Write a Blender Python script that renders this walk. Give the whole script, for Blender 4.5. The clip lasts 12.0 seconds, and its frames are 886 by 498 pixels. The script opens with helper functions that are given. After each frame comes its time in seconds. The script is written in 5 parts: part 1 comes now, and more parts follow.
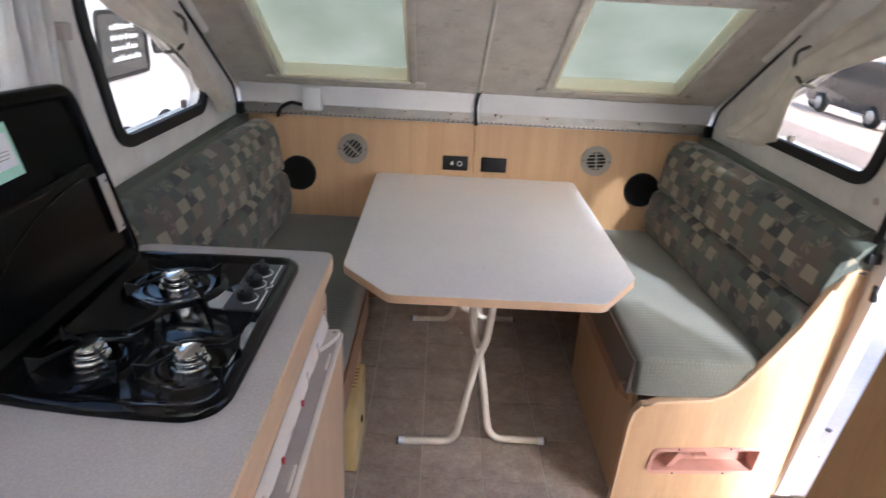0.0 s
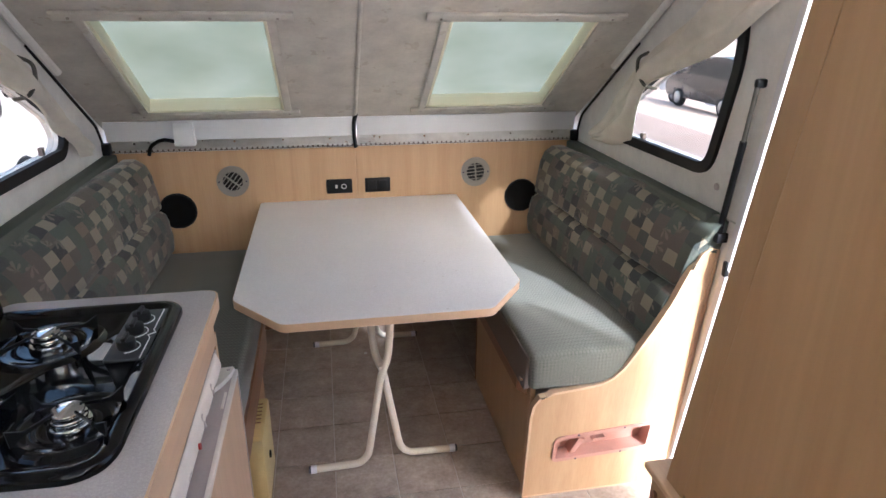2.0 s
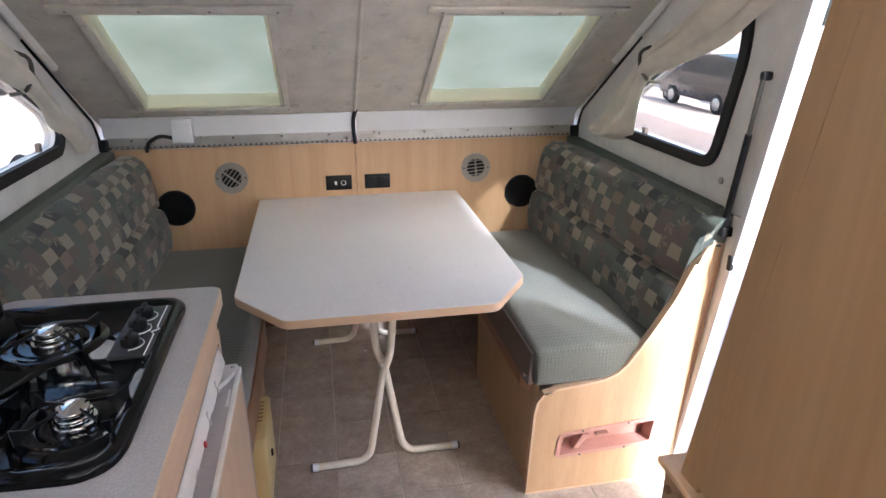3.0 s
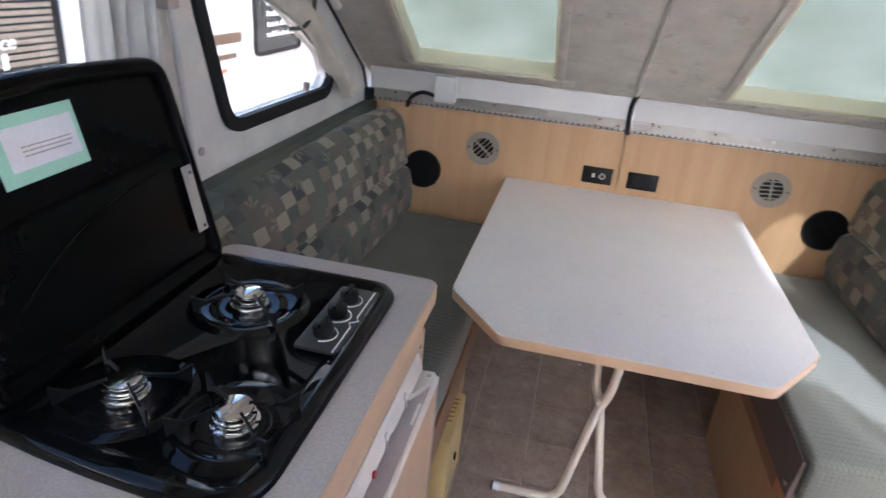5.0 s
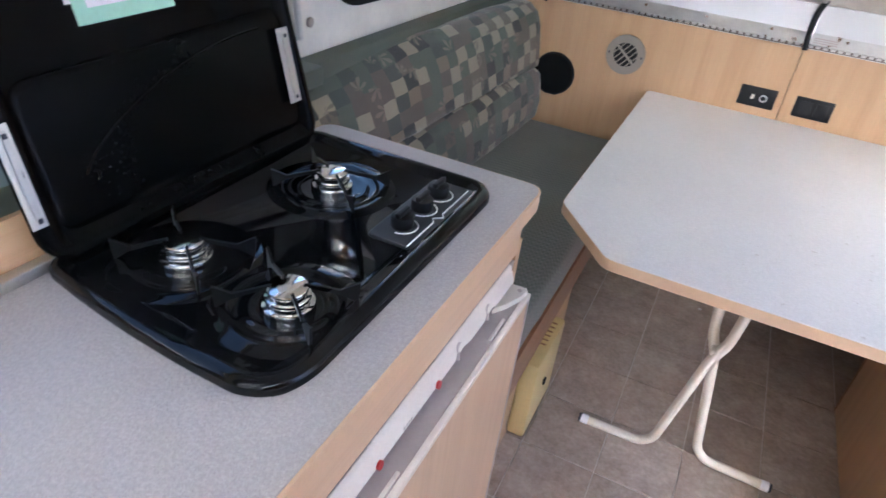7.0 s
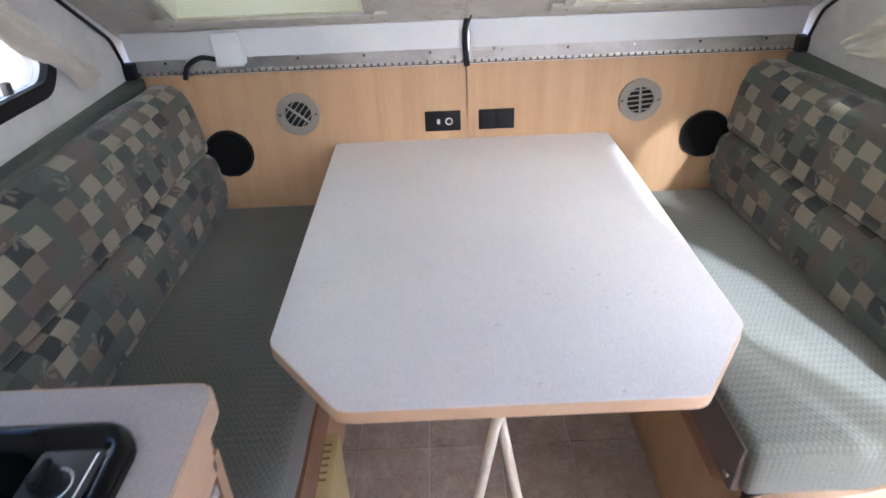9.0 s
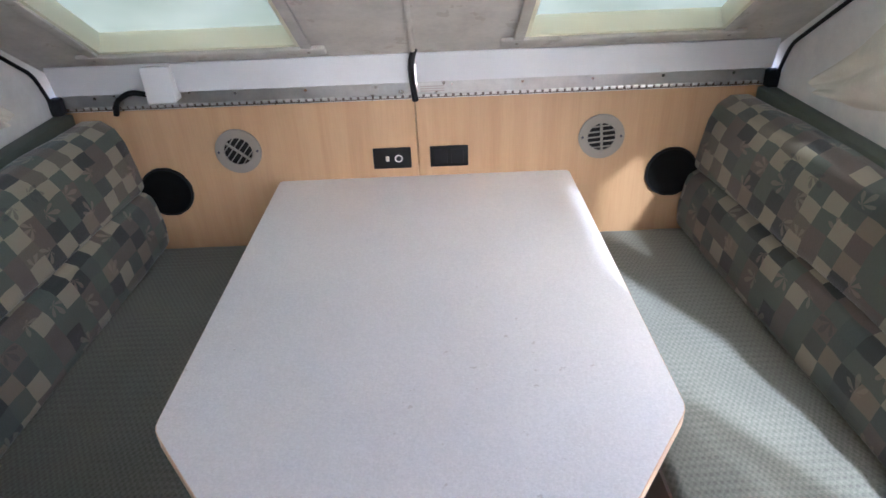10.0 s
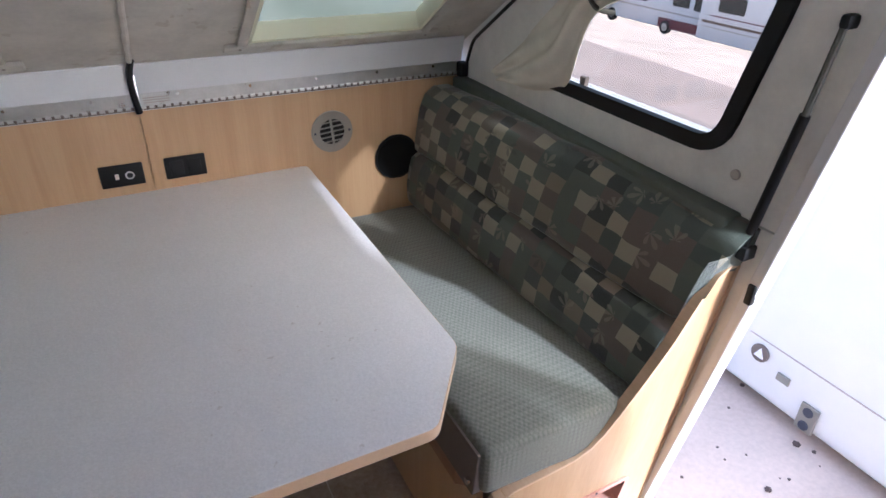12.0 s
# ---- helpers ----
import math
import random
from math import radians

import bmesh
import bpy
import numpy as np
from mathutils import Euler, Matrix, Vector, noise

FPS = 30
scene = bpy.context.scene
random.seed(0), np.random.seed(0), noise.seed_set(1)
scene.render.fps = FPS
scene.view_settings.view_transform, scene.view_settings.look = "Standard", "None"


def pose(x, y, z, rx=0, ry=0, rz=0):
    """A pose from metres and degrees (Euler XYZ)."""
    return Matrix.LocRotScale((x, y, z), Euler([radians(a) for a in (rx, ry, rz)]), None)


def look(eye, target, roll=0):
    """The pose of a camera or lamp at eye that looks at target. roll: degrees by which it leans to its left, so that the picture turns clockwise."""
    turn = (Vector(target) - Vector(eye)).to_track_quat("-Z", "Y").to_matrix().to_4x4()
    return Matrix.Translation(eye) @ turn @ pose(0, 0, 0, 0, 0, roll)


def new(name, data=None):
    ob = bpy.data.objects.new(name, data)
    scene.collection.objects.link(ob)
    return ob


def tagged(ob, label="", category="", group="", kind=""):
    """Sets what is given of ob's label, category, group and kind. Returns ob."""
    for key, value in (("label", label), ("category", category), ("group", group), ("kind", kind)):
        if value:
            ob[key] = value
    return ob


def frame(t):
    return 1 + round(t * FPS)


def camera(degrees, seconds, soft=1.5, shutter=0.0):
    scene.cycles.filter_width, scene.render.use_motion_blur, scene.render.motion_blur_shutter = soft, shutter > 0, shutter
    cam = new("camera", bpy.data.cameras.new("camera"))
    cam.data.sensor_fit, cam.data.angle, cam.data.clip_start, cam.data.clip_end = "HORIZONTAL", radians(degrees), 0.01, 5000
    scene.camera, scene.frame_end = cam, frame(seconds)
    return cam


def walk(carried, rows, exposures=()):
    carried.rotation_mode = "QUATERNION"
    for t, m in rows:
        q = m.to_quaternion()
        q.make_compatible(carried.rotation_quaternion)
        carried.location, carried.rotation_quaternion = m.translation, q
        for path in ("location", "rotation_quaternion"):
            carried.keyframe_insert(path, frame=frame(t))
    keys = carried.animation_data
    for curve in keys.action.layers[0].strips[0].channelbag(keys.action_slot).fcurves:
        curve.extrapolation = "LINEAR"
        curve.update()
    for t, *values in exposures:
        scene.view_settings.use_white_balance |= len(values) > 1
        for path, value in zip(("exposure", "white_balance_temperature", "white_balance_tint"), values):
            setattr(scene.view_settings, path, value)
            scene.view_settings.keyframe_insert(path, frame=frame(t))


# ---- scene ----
cam = camera(70.2, 12.0, soft=1.5, shutter=0.3)
PATH = [
    (0, (-0.149, -2.508, 1.45), (-0.113, -0.661, 0.684), 3.2),
    (0.5, (-0.124, -2.535, 1.465), (0.149, -0.699, 0.723), 0.7),
    (1, (-0.125, -2.522, 1.462), (0.209, -0.69, 0.734), 1.0),
    (1.5, (-0.128, -2.545, 1.469), (0.201, -0.705, 0.757), 1.7),
    (2, (-0.115, -2.548, 1.47), (0.23, -0.71, 0.761), 0.3),
    (2.5, (-0.12, -2.541, 1.466), (0.25, -0.707, 0.757), 0.2),
    (4.5, (-0.188, -2.383, 1.43), (-0.207, -0.538, 0.658), 2.8),
    (5, (-0.168, -2.231, 1.425), (-0.515, -0.44, 0.605), 5.4),
    (5.5, (-0.157, -2.191, 1.42), (-0.764, -0.503, 0.535), 6.2),
    (6, (-0.131, -2.174, 1.384), (-0.839, -0.597, 0.378), 5.5),
    (6.5, (-0.135, -2.141, 1.33), (-0.901, -0.646, 0.243), 7.4),
    (8.5, (-0.178, -2.006, 1.424), (-0.106, -0.293, 0.395), 1.2),
    (9, (-0.089, -1.78, 1.406), (-0.086, -0.058, 0.389), -2.4),
    (9.5, (0.006, -1.669, 1.418), (-0.087, 0.062, 0.42), -4.7),
    (10, (0.061, -1.639, 1.429), (0.057, 0.098, 0.438), -2.4),
    (10.5, (0.041, -1.632, 1.433), (0.092, 0.094, 0.422), 0.6),
    (11, (0.005, -1.637, 1.413), (0.225, 0.084, 0.417), -2.0),
    (11.5, (-0.069, -1.725, 1.505), (0.713, -0.183, 0.501), 0.7),
    (12, (-0.042, -1.729, 1.467), (0.776, -0.203, 0.465), 1.5),
]
walk(cam, [(t, look(eye, target, roll)) for t, eye, target, roll in PATH], [(0.0, 2.88, 5150, 9), (2.7, 2.93, 5100, 9), (4.6, 2.88, 5000, 9.5), (6.0, 3.52, 4850, 9), (8.5, 3.50, 4800, 10), (9.4, 3.25, 4850, 10), (10.9, 2.99, 4850, 10.5), (12.0, 2.50, 4900, 9.5)])

# ---- world and sun ----
SUN_WAY = Vector((-0.45, 1.0, -0.75)).normalized()
world = bpy.data.worlds.new("sky")
scene.world = world
world.use_nodes = True
wn = world.node_tree
sky = wn.nodes.new("ShaderNodeTexSky")
sky.sky_type, sky.sun_disc = "NISHITA", False
sky.sun_elevation = math.asin(-SUN_WAY.z)
sky.dust_density, sky.air_density, sky.ozone_density = 5.0, 1.0, 0.6
sky.sun_rotation = math.atan2(-SUN_WAY.x, -SUN_WAY.y)
wn.nodes["Background"].inputs["Strength"].default_value = 0.14
wn.links.new(sky.outputs["Color"], wn.nodes["Background"].inputs["Color"])
sun = new("sun", bpy.data.lights.new("sun", "SUN"))
sun.data.energy, sun.data.angle, sun.data.color = 1.2, radians(2.0), (1.0, 0.95, 0.88)
sun.rotation_mode = "QUATERNION"
sun.rotation_quaternion = SUN_WAY.to_track_quat("-Z", "Y")


# ---- materials ----
def nodes_of(name):
    m = bpy.data.materials.new(name)
    m.use_nodes = True
    nt = m.node_tree
    return m, nt, nt.nodes["Principled BSDF"]


def nd(nt, kind, **values):
    n = nt.nodes.new(kind)
    for k, v in values.items():
        if k in n.inputs:
            n.inputs[k].default_value = v
    return n


def maths(nt, op, a, b=None):
    n = nt.nodes.new("ShaderNodeMath")
    n.operation = op
    for i, v in enumerate((a, b)):
        if v is None:
            continue
        if isinstance(v, (int, float)):
            n.inputs[i].default_value = v
        else:
            nt.links.new(v, n.inputs[i])
    return n.outputs[0]


def coords(nt, scale=(1, 1, 1), rot=(0, 0, 0)):
    tc = nt.nodes.new("ShaderNodeTexCoord")
    mp = nt.nodes.new("ShaderNodeMapping")
    mp.inputs["Scale"].default_value = scale
    mp.inputs["Rotation"].default_value = rot
    nt.links.new(tc.outputs["Object"], mp.inputs["Vector"])
    return mp.outputs[0]


def ramp(nt, fac, stops, hard=False):
    r = nt.nodes.new("ShaderNodeValToRGB")
    if hard:
        r.color_ramp.interpolation = "CONSTANT"
    el = r.color_ramp.elements
    while len(el) < len(stops):
        el.new(0.5)
    for e, (p, c) in zip(el, stops):
        e.position, e.color = p, (*c, 1)
    nt.links.new(fac, r.inputs["Fac"])
    return r.outputs["Color"]


def mixc(nt, fac, a, b, kind="MIX"):
    n = nt.nodes.new("ShaderNodeMix")
    n.data_type, n.blend_type = "RGBA", kind
    for v, i in ((fac, 0), (a, 6), (b, 7)):
        if isinstance(v, (int, float)):
            n.inputs[i].default_value = v
        elif isinstance(v, tuple):
            n.inputs[i].default_value = (*v, 1)
        else:
            nt.links.new(v, n.inputs[i])
    return n.outputs[2]


def noise_of(nt, vec, scale, detail=3, rough=0.55):
    n = nd(nt, "ShaderNodeTexNoise", Scale=scale, Detail=detail, Roughness=rough)
    nt.links.new(vec, n.inputs["Vector"])
    return n.outputs["Fac"]


def bump(nt, bsdf, height, strength, dist=0.002):
    b = nd(nt, "ShaderNodeBump", Strength=strength, Distance=dist)
    nt.links.new(height, b.inputs["Height"])
    nt.links.new(b.outputs[0], bsdf.inputs["Normal"])


def plain(name, color, rough=0.5, metal=0.0, var=0.12, scale=6.0, fine=180.0, relief=0.15, coat=0.0, spec=0.5, uneven=0.25):
    """A painted, moulded or metal surface: broad blotches, fine grain and a slight relief."""
    m, nt, b = nodes_of(name)
    v = coords(nt)
    broad, grain = noise_of(nt, v, scale), noise_of(nt, v, fine, 2)
    lo = tuple(c * (1 - var) for c in color)
    hi = tuple(min(1, c * (1 + var)) for c in color)
    c = ramp(nt, broad, [(0.3, lo), (0.7, hi)])
    c = mixc(nt, 0.25, c, ramp(nt, grain, [(0.3, lo), (0.7, hi)]))
    nt.links.new(c, b.inputs["Base Color"])
    b.inputs["Metallic"].default_value = metal
    b.inputs["Specular IOR Level"].default_value = spec
    nt.links.new(maths(nt, "ADD", maths(nt, "MULTIPLY", maths(nt, "SUBTRACT", broad, 0.5), uneven), rough), b.inputs["Roughness"])
    if coat:
        b.inputs["Coat Weight"].default_value = coat
        b.inputs["Coat Roughness"].default_value = 0.05
    bump(nt, b, grain, relief, 0.0006)
    return m


def wood(name, light, dark, stretch=(26, 26, 1.1), rough=0.42):
    m, nt, b = nodes_of(name)
    v = coords(nt, stretch)
    streak = noise_of(nt, v, 1.0, 4, 0.6)
    fine = noise_of(nt, coords(nt, tuple(k * 9 for k in stretch)), 1.0, 2)
    patch = noise_of(nt, coords(nt, tuple(k * 0.12 for k in stretch)), 1.0, 2)
    c = ramp(nt, streak, [(0.32, dark), (0.62, light)])
    c = mixc(nt, 0.3, c, ramp(nt, fine, [(0.35, dark), (0.6, light)]))
    c = mixc(nt, maths(nt, "MULTIPLY", patch, 0.35), c, tuple(k * 0.8 for k in dark))
    nt.links.new(c, b.inputs["Base Color"])
    b.inputs["Roughness"].default_value = rough
    bump(nt, b, fine, 0.08, 0.0004)
    return m


def speckle(name, base, dark, light, rough=0.45):
    m, nt, b = nodes_of(name)
    v = coords(nt)
    n1, n2, n3 = noise_of(nt, v, 560, 2, 0.6), noise_of(nt, v, 240, 2, 0.6), noise_of(nt, v, 5, 3)
    c = ramp(nt, n1, [(0.36, dark), (0.47, base), (0.56, base), (0.68, light)])
    c = mixc(nt, 0.45, c, ramp(nt, n2, [(0.38, dark), (0.55, base), (0.7, light)]))
    c = mixc(nt, 0.14, c, ramp(nt, n3, [(0.35, tuple(k * 0.8 for k in base)), (0.7, light)]))
    stain = noise_of(nt, v, 2.2, 4, 0.7)
    fleck = maths(nt, "MULTIPLY", maths(nt, "GREATER_THAN", noise_of(nt, v, 55, 2, 0.6), 0.70), maths(nt, "GREATER_THAN", stain, 0.585))
    c = mixc(nt, maths(nt, "MULTIPLY", fleck, 0.30), c, (0.30, 0.20, 0.14))
    nt.links.new(c, b.inputs["Base Color"])
    nt.links.new(maths(nt, "ADD", maths(nt, "MULTIPLY", n3, 0.2), rough - 0.1), b.inputs["Roughness"])
    bump(nt, b, n2, 0.5, 0.0014)
    return m


def weave(name, a, c2, size=0.0045):
    m, nt, b = nodes_of(name)
    v = coords(nt, (1 / size, 1 / size, 1 / size))
    sep = nt.nodes.new("ShaderNodeSeparateXYZ")
    nt.links.new(v, sep.inputs[0])
    sx = maths(nt, "SINE", maths(nt, "MULTIPLY", sep.outputs[0], 3.1))
    sy = maths(nt, "SINE", maths(nt, "MULTIPLY", sep.outputs[1], 2.0))
    sz = maths(nt, "SINE", maths(nt, "MULTIPLY", sep.outputs[2], 3.1))
    w = maths(nt, "MULTIPLY", maths(nt, "MULTIPLY", sx, sy), 1.0)
    w = maths(nt, "ADD", w, maths(nt, "MULTIPLY", maths(nt, "MULTIPLY", sz, sy), 0.6))
    h = maths(nt, "ADD", maths(nt, "MULTIPLY", w, 0.3), 0.5)
    base = noise_of(nt, coords(nt), 7, 3)
    fuzz = noise_of(nt, coords(nt), 420, 2)
    c = mixc(nt, 0.55, ramp(nt, h, [(0.2, a), (0.75, c2)]), ramp(nt, fuzz, [(0.3, a), (0.7, c2)]))
    c = mixc(nt, maths(nt, "MULTIPLY", base, 0.4), c, tuple(k * 0.72 for k in a))
    nt.links.new(c, b.inputs["Base Color"])
    b.inputs["Roughness"].default_value = 0.95
    b.inputs["Sheen Weight"].default_value = 0.25
    bump(nt, b, h, 0.5, 0.0014)
    return m


def patchwork(name, size=0.051):
    """Woven upholstery in small uneven squares, some with leaf sprigs."""
    m, nt, b = nodes_of(name)
    tc = nt.nodes.new("ShaderNodeTexCoord")
    sep = nt.nodes.new("ShaderNodeSeparateXYZ")
    nt.links.new(tc.outputs["Object"], sep.inputs[0])
    wob = nd(nt, "ShaderNodeTexNoise", Scale=14.0, Detail=1.0)
    nt.links.new(tc.outputs["Object"], wob.inputs["Vector"])
    wobs = nt.nodes.new("ShaderNodeSeparateColor")
    nt.links.new(wob.outputs["Color"], wobs.inputs[0])
    side = maths(nt, "ABSOLUTE", sep.outputs[0])
    v0 = maths(nt, "ADD", sep.outputs[2], maths(nt, "MULTIPLY", side, 0.9))
    u0 = maths(nt, "ADD", sep.outputs[1], maths(nt, "MULTIPLY", v0, 0.1))
    u = maths(nt, "DIVIDE", maths(nt, "ADD", u0, maths(nt, "MULTIPLY", wobs.outputs[0], 0.016)), size)
    row = maths(nt, "DIVIDE", maths(nt, "ADD", v0, maths(nt, "MULTIPLY", wobs.outputs[1], 0.016)), size * 0.92)
    fr = maths(nt, "FLOOR", row)
    fu = maths(nt, "FLOOR", u)
    cell = nt.nodes.new("ShaderNodeCombineXYZ")
    nt.links.new(fu, cell.inputs[0])
    nt.links.new(fr, cell.inputs[1])
    wn1 = nt.nodes.new("ShaderNodeTexWhiteNoise")
    wn1.noise_dimensions = "2D"
    nt.links.new(cell.outputs[0], wn1.inputs["Vector"])
    # pale squares fall on every second cell only, so they never touch
    odd = maths(nt, "MODULO", maths(nt, "ADD", maths(nt, "ADD", fu, fr), 400.0), 2.0)
    pale = ramp(nt, wn1.outputs["Value"], [
        (0.0, (0.080, 0.094, 0.068)), (0.26, (0.112, 0.084, 0.064)), (0.50, (0.300, 0.262, 0.180)),
        (0.78, (0.058, 0.072, 0.056)), (0.90, (0.195, 0.150, 0.100))], True)
    deep = ramp(nt, wn1.outputs["Value"], [
        (0.0, (0.017, 0.020, 0.018)), (0.28, (0.076, 0.090, 0.066)), (0.52, (0.105, 0.078, 0.060)),
        (0.76, (0.050, 0.062, 0.050)), (0.92, (0.130, 0.104, 0.072))], True)
    cloth = mixc(nt, odd, pale, deep)
    wsep = nt.nodes.new("ShaderNodeSeparateColor")
    nt.links.new(wn1.outputs["Color"], wsep.inputs[0])
    # leaf sprigs scattered over the squares
    flat = nt.nodes.new("ShaderNodeCombineXYZ")
    nt.links.new(u0, flat.inputs[0])
    nt.links.new(v0, flat.inputs[1])
    vor = nd(nt, "ShaderNodeTexVoronoi", Scale=12.5, Randomness=0.75)
    vor.voronoi_dimensions = "2D"
    nt.links.new(flat.outputs[0], vor.inputs["Vector"])
    loc = nt.nodes.new("ShaderNodeVectorMath")
    loc.operation = "SUBTRACT"
    nt.links.new(flat.outputs[0], loc.inputs[0])
    nt.links.new(vor.outputs["Position"], loc.inputs[1])
    ls = nt.nodes.new("ShaderNodeSeparateXYZ")
    nt.links.new(loc.outputs[0], ls.inputs[0])
    vc = nt.nodes.new("ShaderNodeSeparateColor")
    nt.links.new(vor.outputs["Color"], vc.inputs[0])
    turn = maths(nt, "ADD", maths(nt, "ARCTAN2", ls.outputs[1], ls.outputs[0]), maths(nt, "MULTIPLY", vc.outputs[0], 6.28))
    reach = maths(nt, "SQRT", maths(nt, "ADD", maths(nt, "MULTIPLY", ls.outputs[0], ls.outputs[0]), maths(nt, "MULTIPLY", ls.outputs[1], ls.outputs[1])))
    lobe = maths(nt, "POWER", maths(nt, "ABSOLUTE", maths(nt, "COSINE", maths(nt, "MULTIPLY", turn, 3.5))), 0.9)
    half = maths(nt, "ADD", maths(nt, "MULTIPLY", maths(nt, "COSINE", maths(nt, "MULTIPLY", turn, 1.0)), 0.62), 0.42)
    leaf = maths(nt, "LESS_THAN", reach, maths(nt, "MULTIPLY", maths(nt, "MULTIPLY", lobe, half), 0.040))
    leaf = maths(nt, "MULTIPLY", leaf, maths(nt, "GREATER_THAN", lobe, 0.68))
    some = maths(nt, "MULTIPLY", leaf, maths(nt, "GREATER_THAN", vc.outputs[1], 0.45))
    ink = ramp(nt, vc.outputs[2], [(0.0, (0.30, 0.25, 0.18)), (0.45, (0.028, 0.032, 0.031)), (0.60, (0.30, 0.215, 0.165))], True)
    # rings woven round some of the dark squares
    lu = maths(nt, "SUBTRACT", maths(nt, "SUBTRACT", u, fu), 0.5)
    lv = maths(nt, "SUBTRACT", maths(nt, "SUBTRACT", row, fr), 0.5)
    rr = maths(nt, "SQRT", maths(nt, "ADD", maths(nt, "MULTIPLY", lu, lu), maths(nt, "MULTIPLY", lv, lv)))
    band = maths(nt, "GREATER_THAN", maths(nt, "SINE", maths(nt, "MULTIPLY", rr, 34.0)), 0.35)
    disc = maths(nt, "MULTIPLY", maths(nt, "MULTIPLY", band, maths(nt, "LESS_THAN", rr, 0.42)), maths(nt, "MULTIPLY", maths(nt, "MULTIPLY", odd, maths(nt, "LESS_THAN", wn1.outputs["Value"], 0.28)), maths(nt, "GREATER_THAN", wsep.outputs[0], 0.45)))
    c = mixc(nt, maths(nt, "MULTIPLY", disc, 0.7), cloth, (0.105, 0.115, 0.105))
    c = mixc(nt, maths(nt, "MULTIPLY", some, 0.48), c, ink)
    fuzz = noise_of(nt, tc.outputs["Object"], 300, 3)
    worn = noise_of(nt, tc.outputs["Object"], 9, 3)
    c = mixc(nt, maths(nt, "MULTIPLY", fuzz, 0.12), c, (0.09, 0.09, 0.078))
    c = mixc(nt, maths(nt, "MULTIPLY", worn, 0.16), c, (0.060, 0.064, 0.054))
    nt.links.new(c, b.inputs["Base Color"])
    b.inputs["Roughness"].default_value = 0.8
    b.inputs["Sheen Weight"].default_value = 0.3
    bump(nt, b, fuzz, 0.5, 0.0015)
    return m


def tile_look(name):
    m, nt, b = nodes_of(name)
    v = coords(nt)
    oi = nt.nodes.new("ShaderNodeObjectInfo")
    off = nt.nodes.new("ShaderNodeVectorMath")
    off.operation = "ADD"
    nt.links.new(v, off.inputs[0])
    comb = nt.nodes.new("ShaderNodeCombineXYZ")
    for i in range(3):
        nt.links.new(maths(nt, "MULTIPLY", oi.outputs["Random"], 40.0 + 9 * i), comb.inputs[i])
    nt.links.new(comb.outputs[0], off.inputs[1])
    n1, n2 = noise_of(nt, off.outputs[0], 14, 5, 0.65), noise_of(nt, off.outputs[0], 90, 3)
    c = ramp(nt, n1, [(0.3, (0.265, 0.202, 0.154)), (0.52, (0.405, 0.328, 0.262)), (0.72, (0.55, 0.465, 0.385))])
    c = mixc(nt, 0.3, c, ramp(nt, n2, [(0.35, (0.25, 0.190, 0.150)), (0.65, (0.52, 0.43, 0.365))]))
    c = mixc(nt, maths(nt, "MULTIPLY", oi.outputs["Random"], 0.2), c, (0.17, 0.135, 0.11))
    nt.links.new(c, b.inputs["Base Color"])
    b.inputs["Roughness"].default_value = 0.42
    bump(nt, b, n1, 0.2, 0.001)
    return m


def frosted(name, lo=(0.41, 0.40, 0.30), hi=(0.51, 0.49, 0.38), solid=0.0):
    m, nt, b = nodes_of(name)
    v = coords(nt)
    n = noise_of(nt, v, 5.0, 2, 0.45)
    c = ramp(nt, n, [(0.3, lo), (0.72, hi)])
    tr = nt.nodes.new("ShaderNodeBsdfTranslucent")
    nt.links.new(c, tr.inputs["Color"])
    gl = nd(nt, "ShaderNodeBsdfGlossy", Roughness=0.25)
    mx = nd(nt, "ShaderNodeMixShader", Fac=0.06)
    df = nt.nodes.new("ShaderNodeBsdfDiffuse")
    nt.links.new(c, df.inputs["Color"])
    body = nd(nt, "ShaderNodeMixShader", Fac=solid)
    nt.links.new(tr.outputs[0], body.inputs[1])
    nt.links.new(df.outputs[0], body.inputs[2])
    nt.links.new(body.outputs[0], mx.inputs[1])
    nt.links.new(gl.outputs[0], mx.inputs[2])
    nt.links.new(mx.outputs[0], nt.nodes["Material Output"].inputs["Surface"])
    return m


def clear_glass(name, tint=(1, 1, 1)):
    m, nt, b = nodes_of(name)
    tr = nt.nodes.new("ShaderNodeBsdfTransparent")
    tr.inputs["Color"].default_value = (*tint, 1)
    gl = nd(nt, "ShaderNodeBsdfGlossy", Roughness=0.02)
    mx = nd(nt, "ShaderNodeMixShader", Fac=0.03)
    nt.links.new(tr.outputs[0], mx.inputs[1])
    nt.links.new(gl.outputs[0], mx.inputs[2])
    nt.links.new(mx.outputs[0], nt.nodes["Material Output"].inputs["Surface"])
    return m


M_WOOD = wood("maple_laminate", (0.555, 0.366, 0.202), (0.462, 0.287, 0.148))
M_WOODY = wood("maple_edge", (0.62, 0.42, 0.25), (0.52, 0.33, 0.18), (26, 1.1, 26))
M_EDGE = plain("edge_band", (0.61, 0.42, 0.26), 0.45, var=0.1)
M_WARD = wood("honey_laminate", (0.42, 0.262, 0.128), (0.32, 0.188, 0.085), (9, 9, 0.55))
# maple lightened for doorway light on fridge front and apron; also the pale bench edge
M_LITMAPLE = wood("lit_maple", (0.65, 0.46, 0.295), (0.56, 0.375, 0.225))
M_LITPALE = wood("lit_apron_pale_edge", (0.65, 0.46, 0.295), (0.56, 0.375, 0.225), (26, 1.1, 26))
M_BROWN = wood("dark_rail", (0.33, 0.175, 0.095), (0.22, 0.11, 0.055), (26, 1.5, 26))
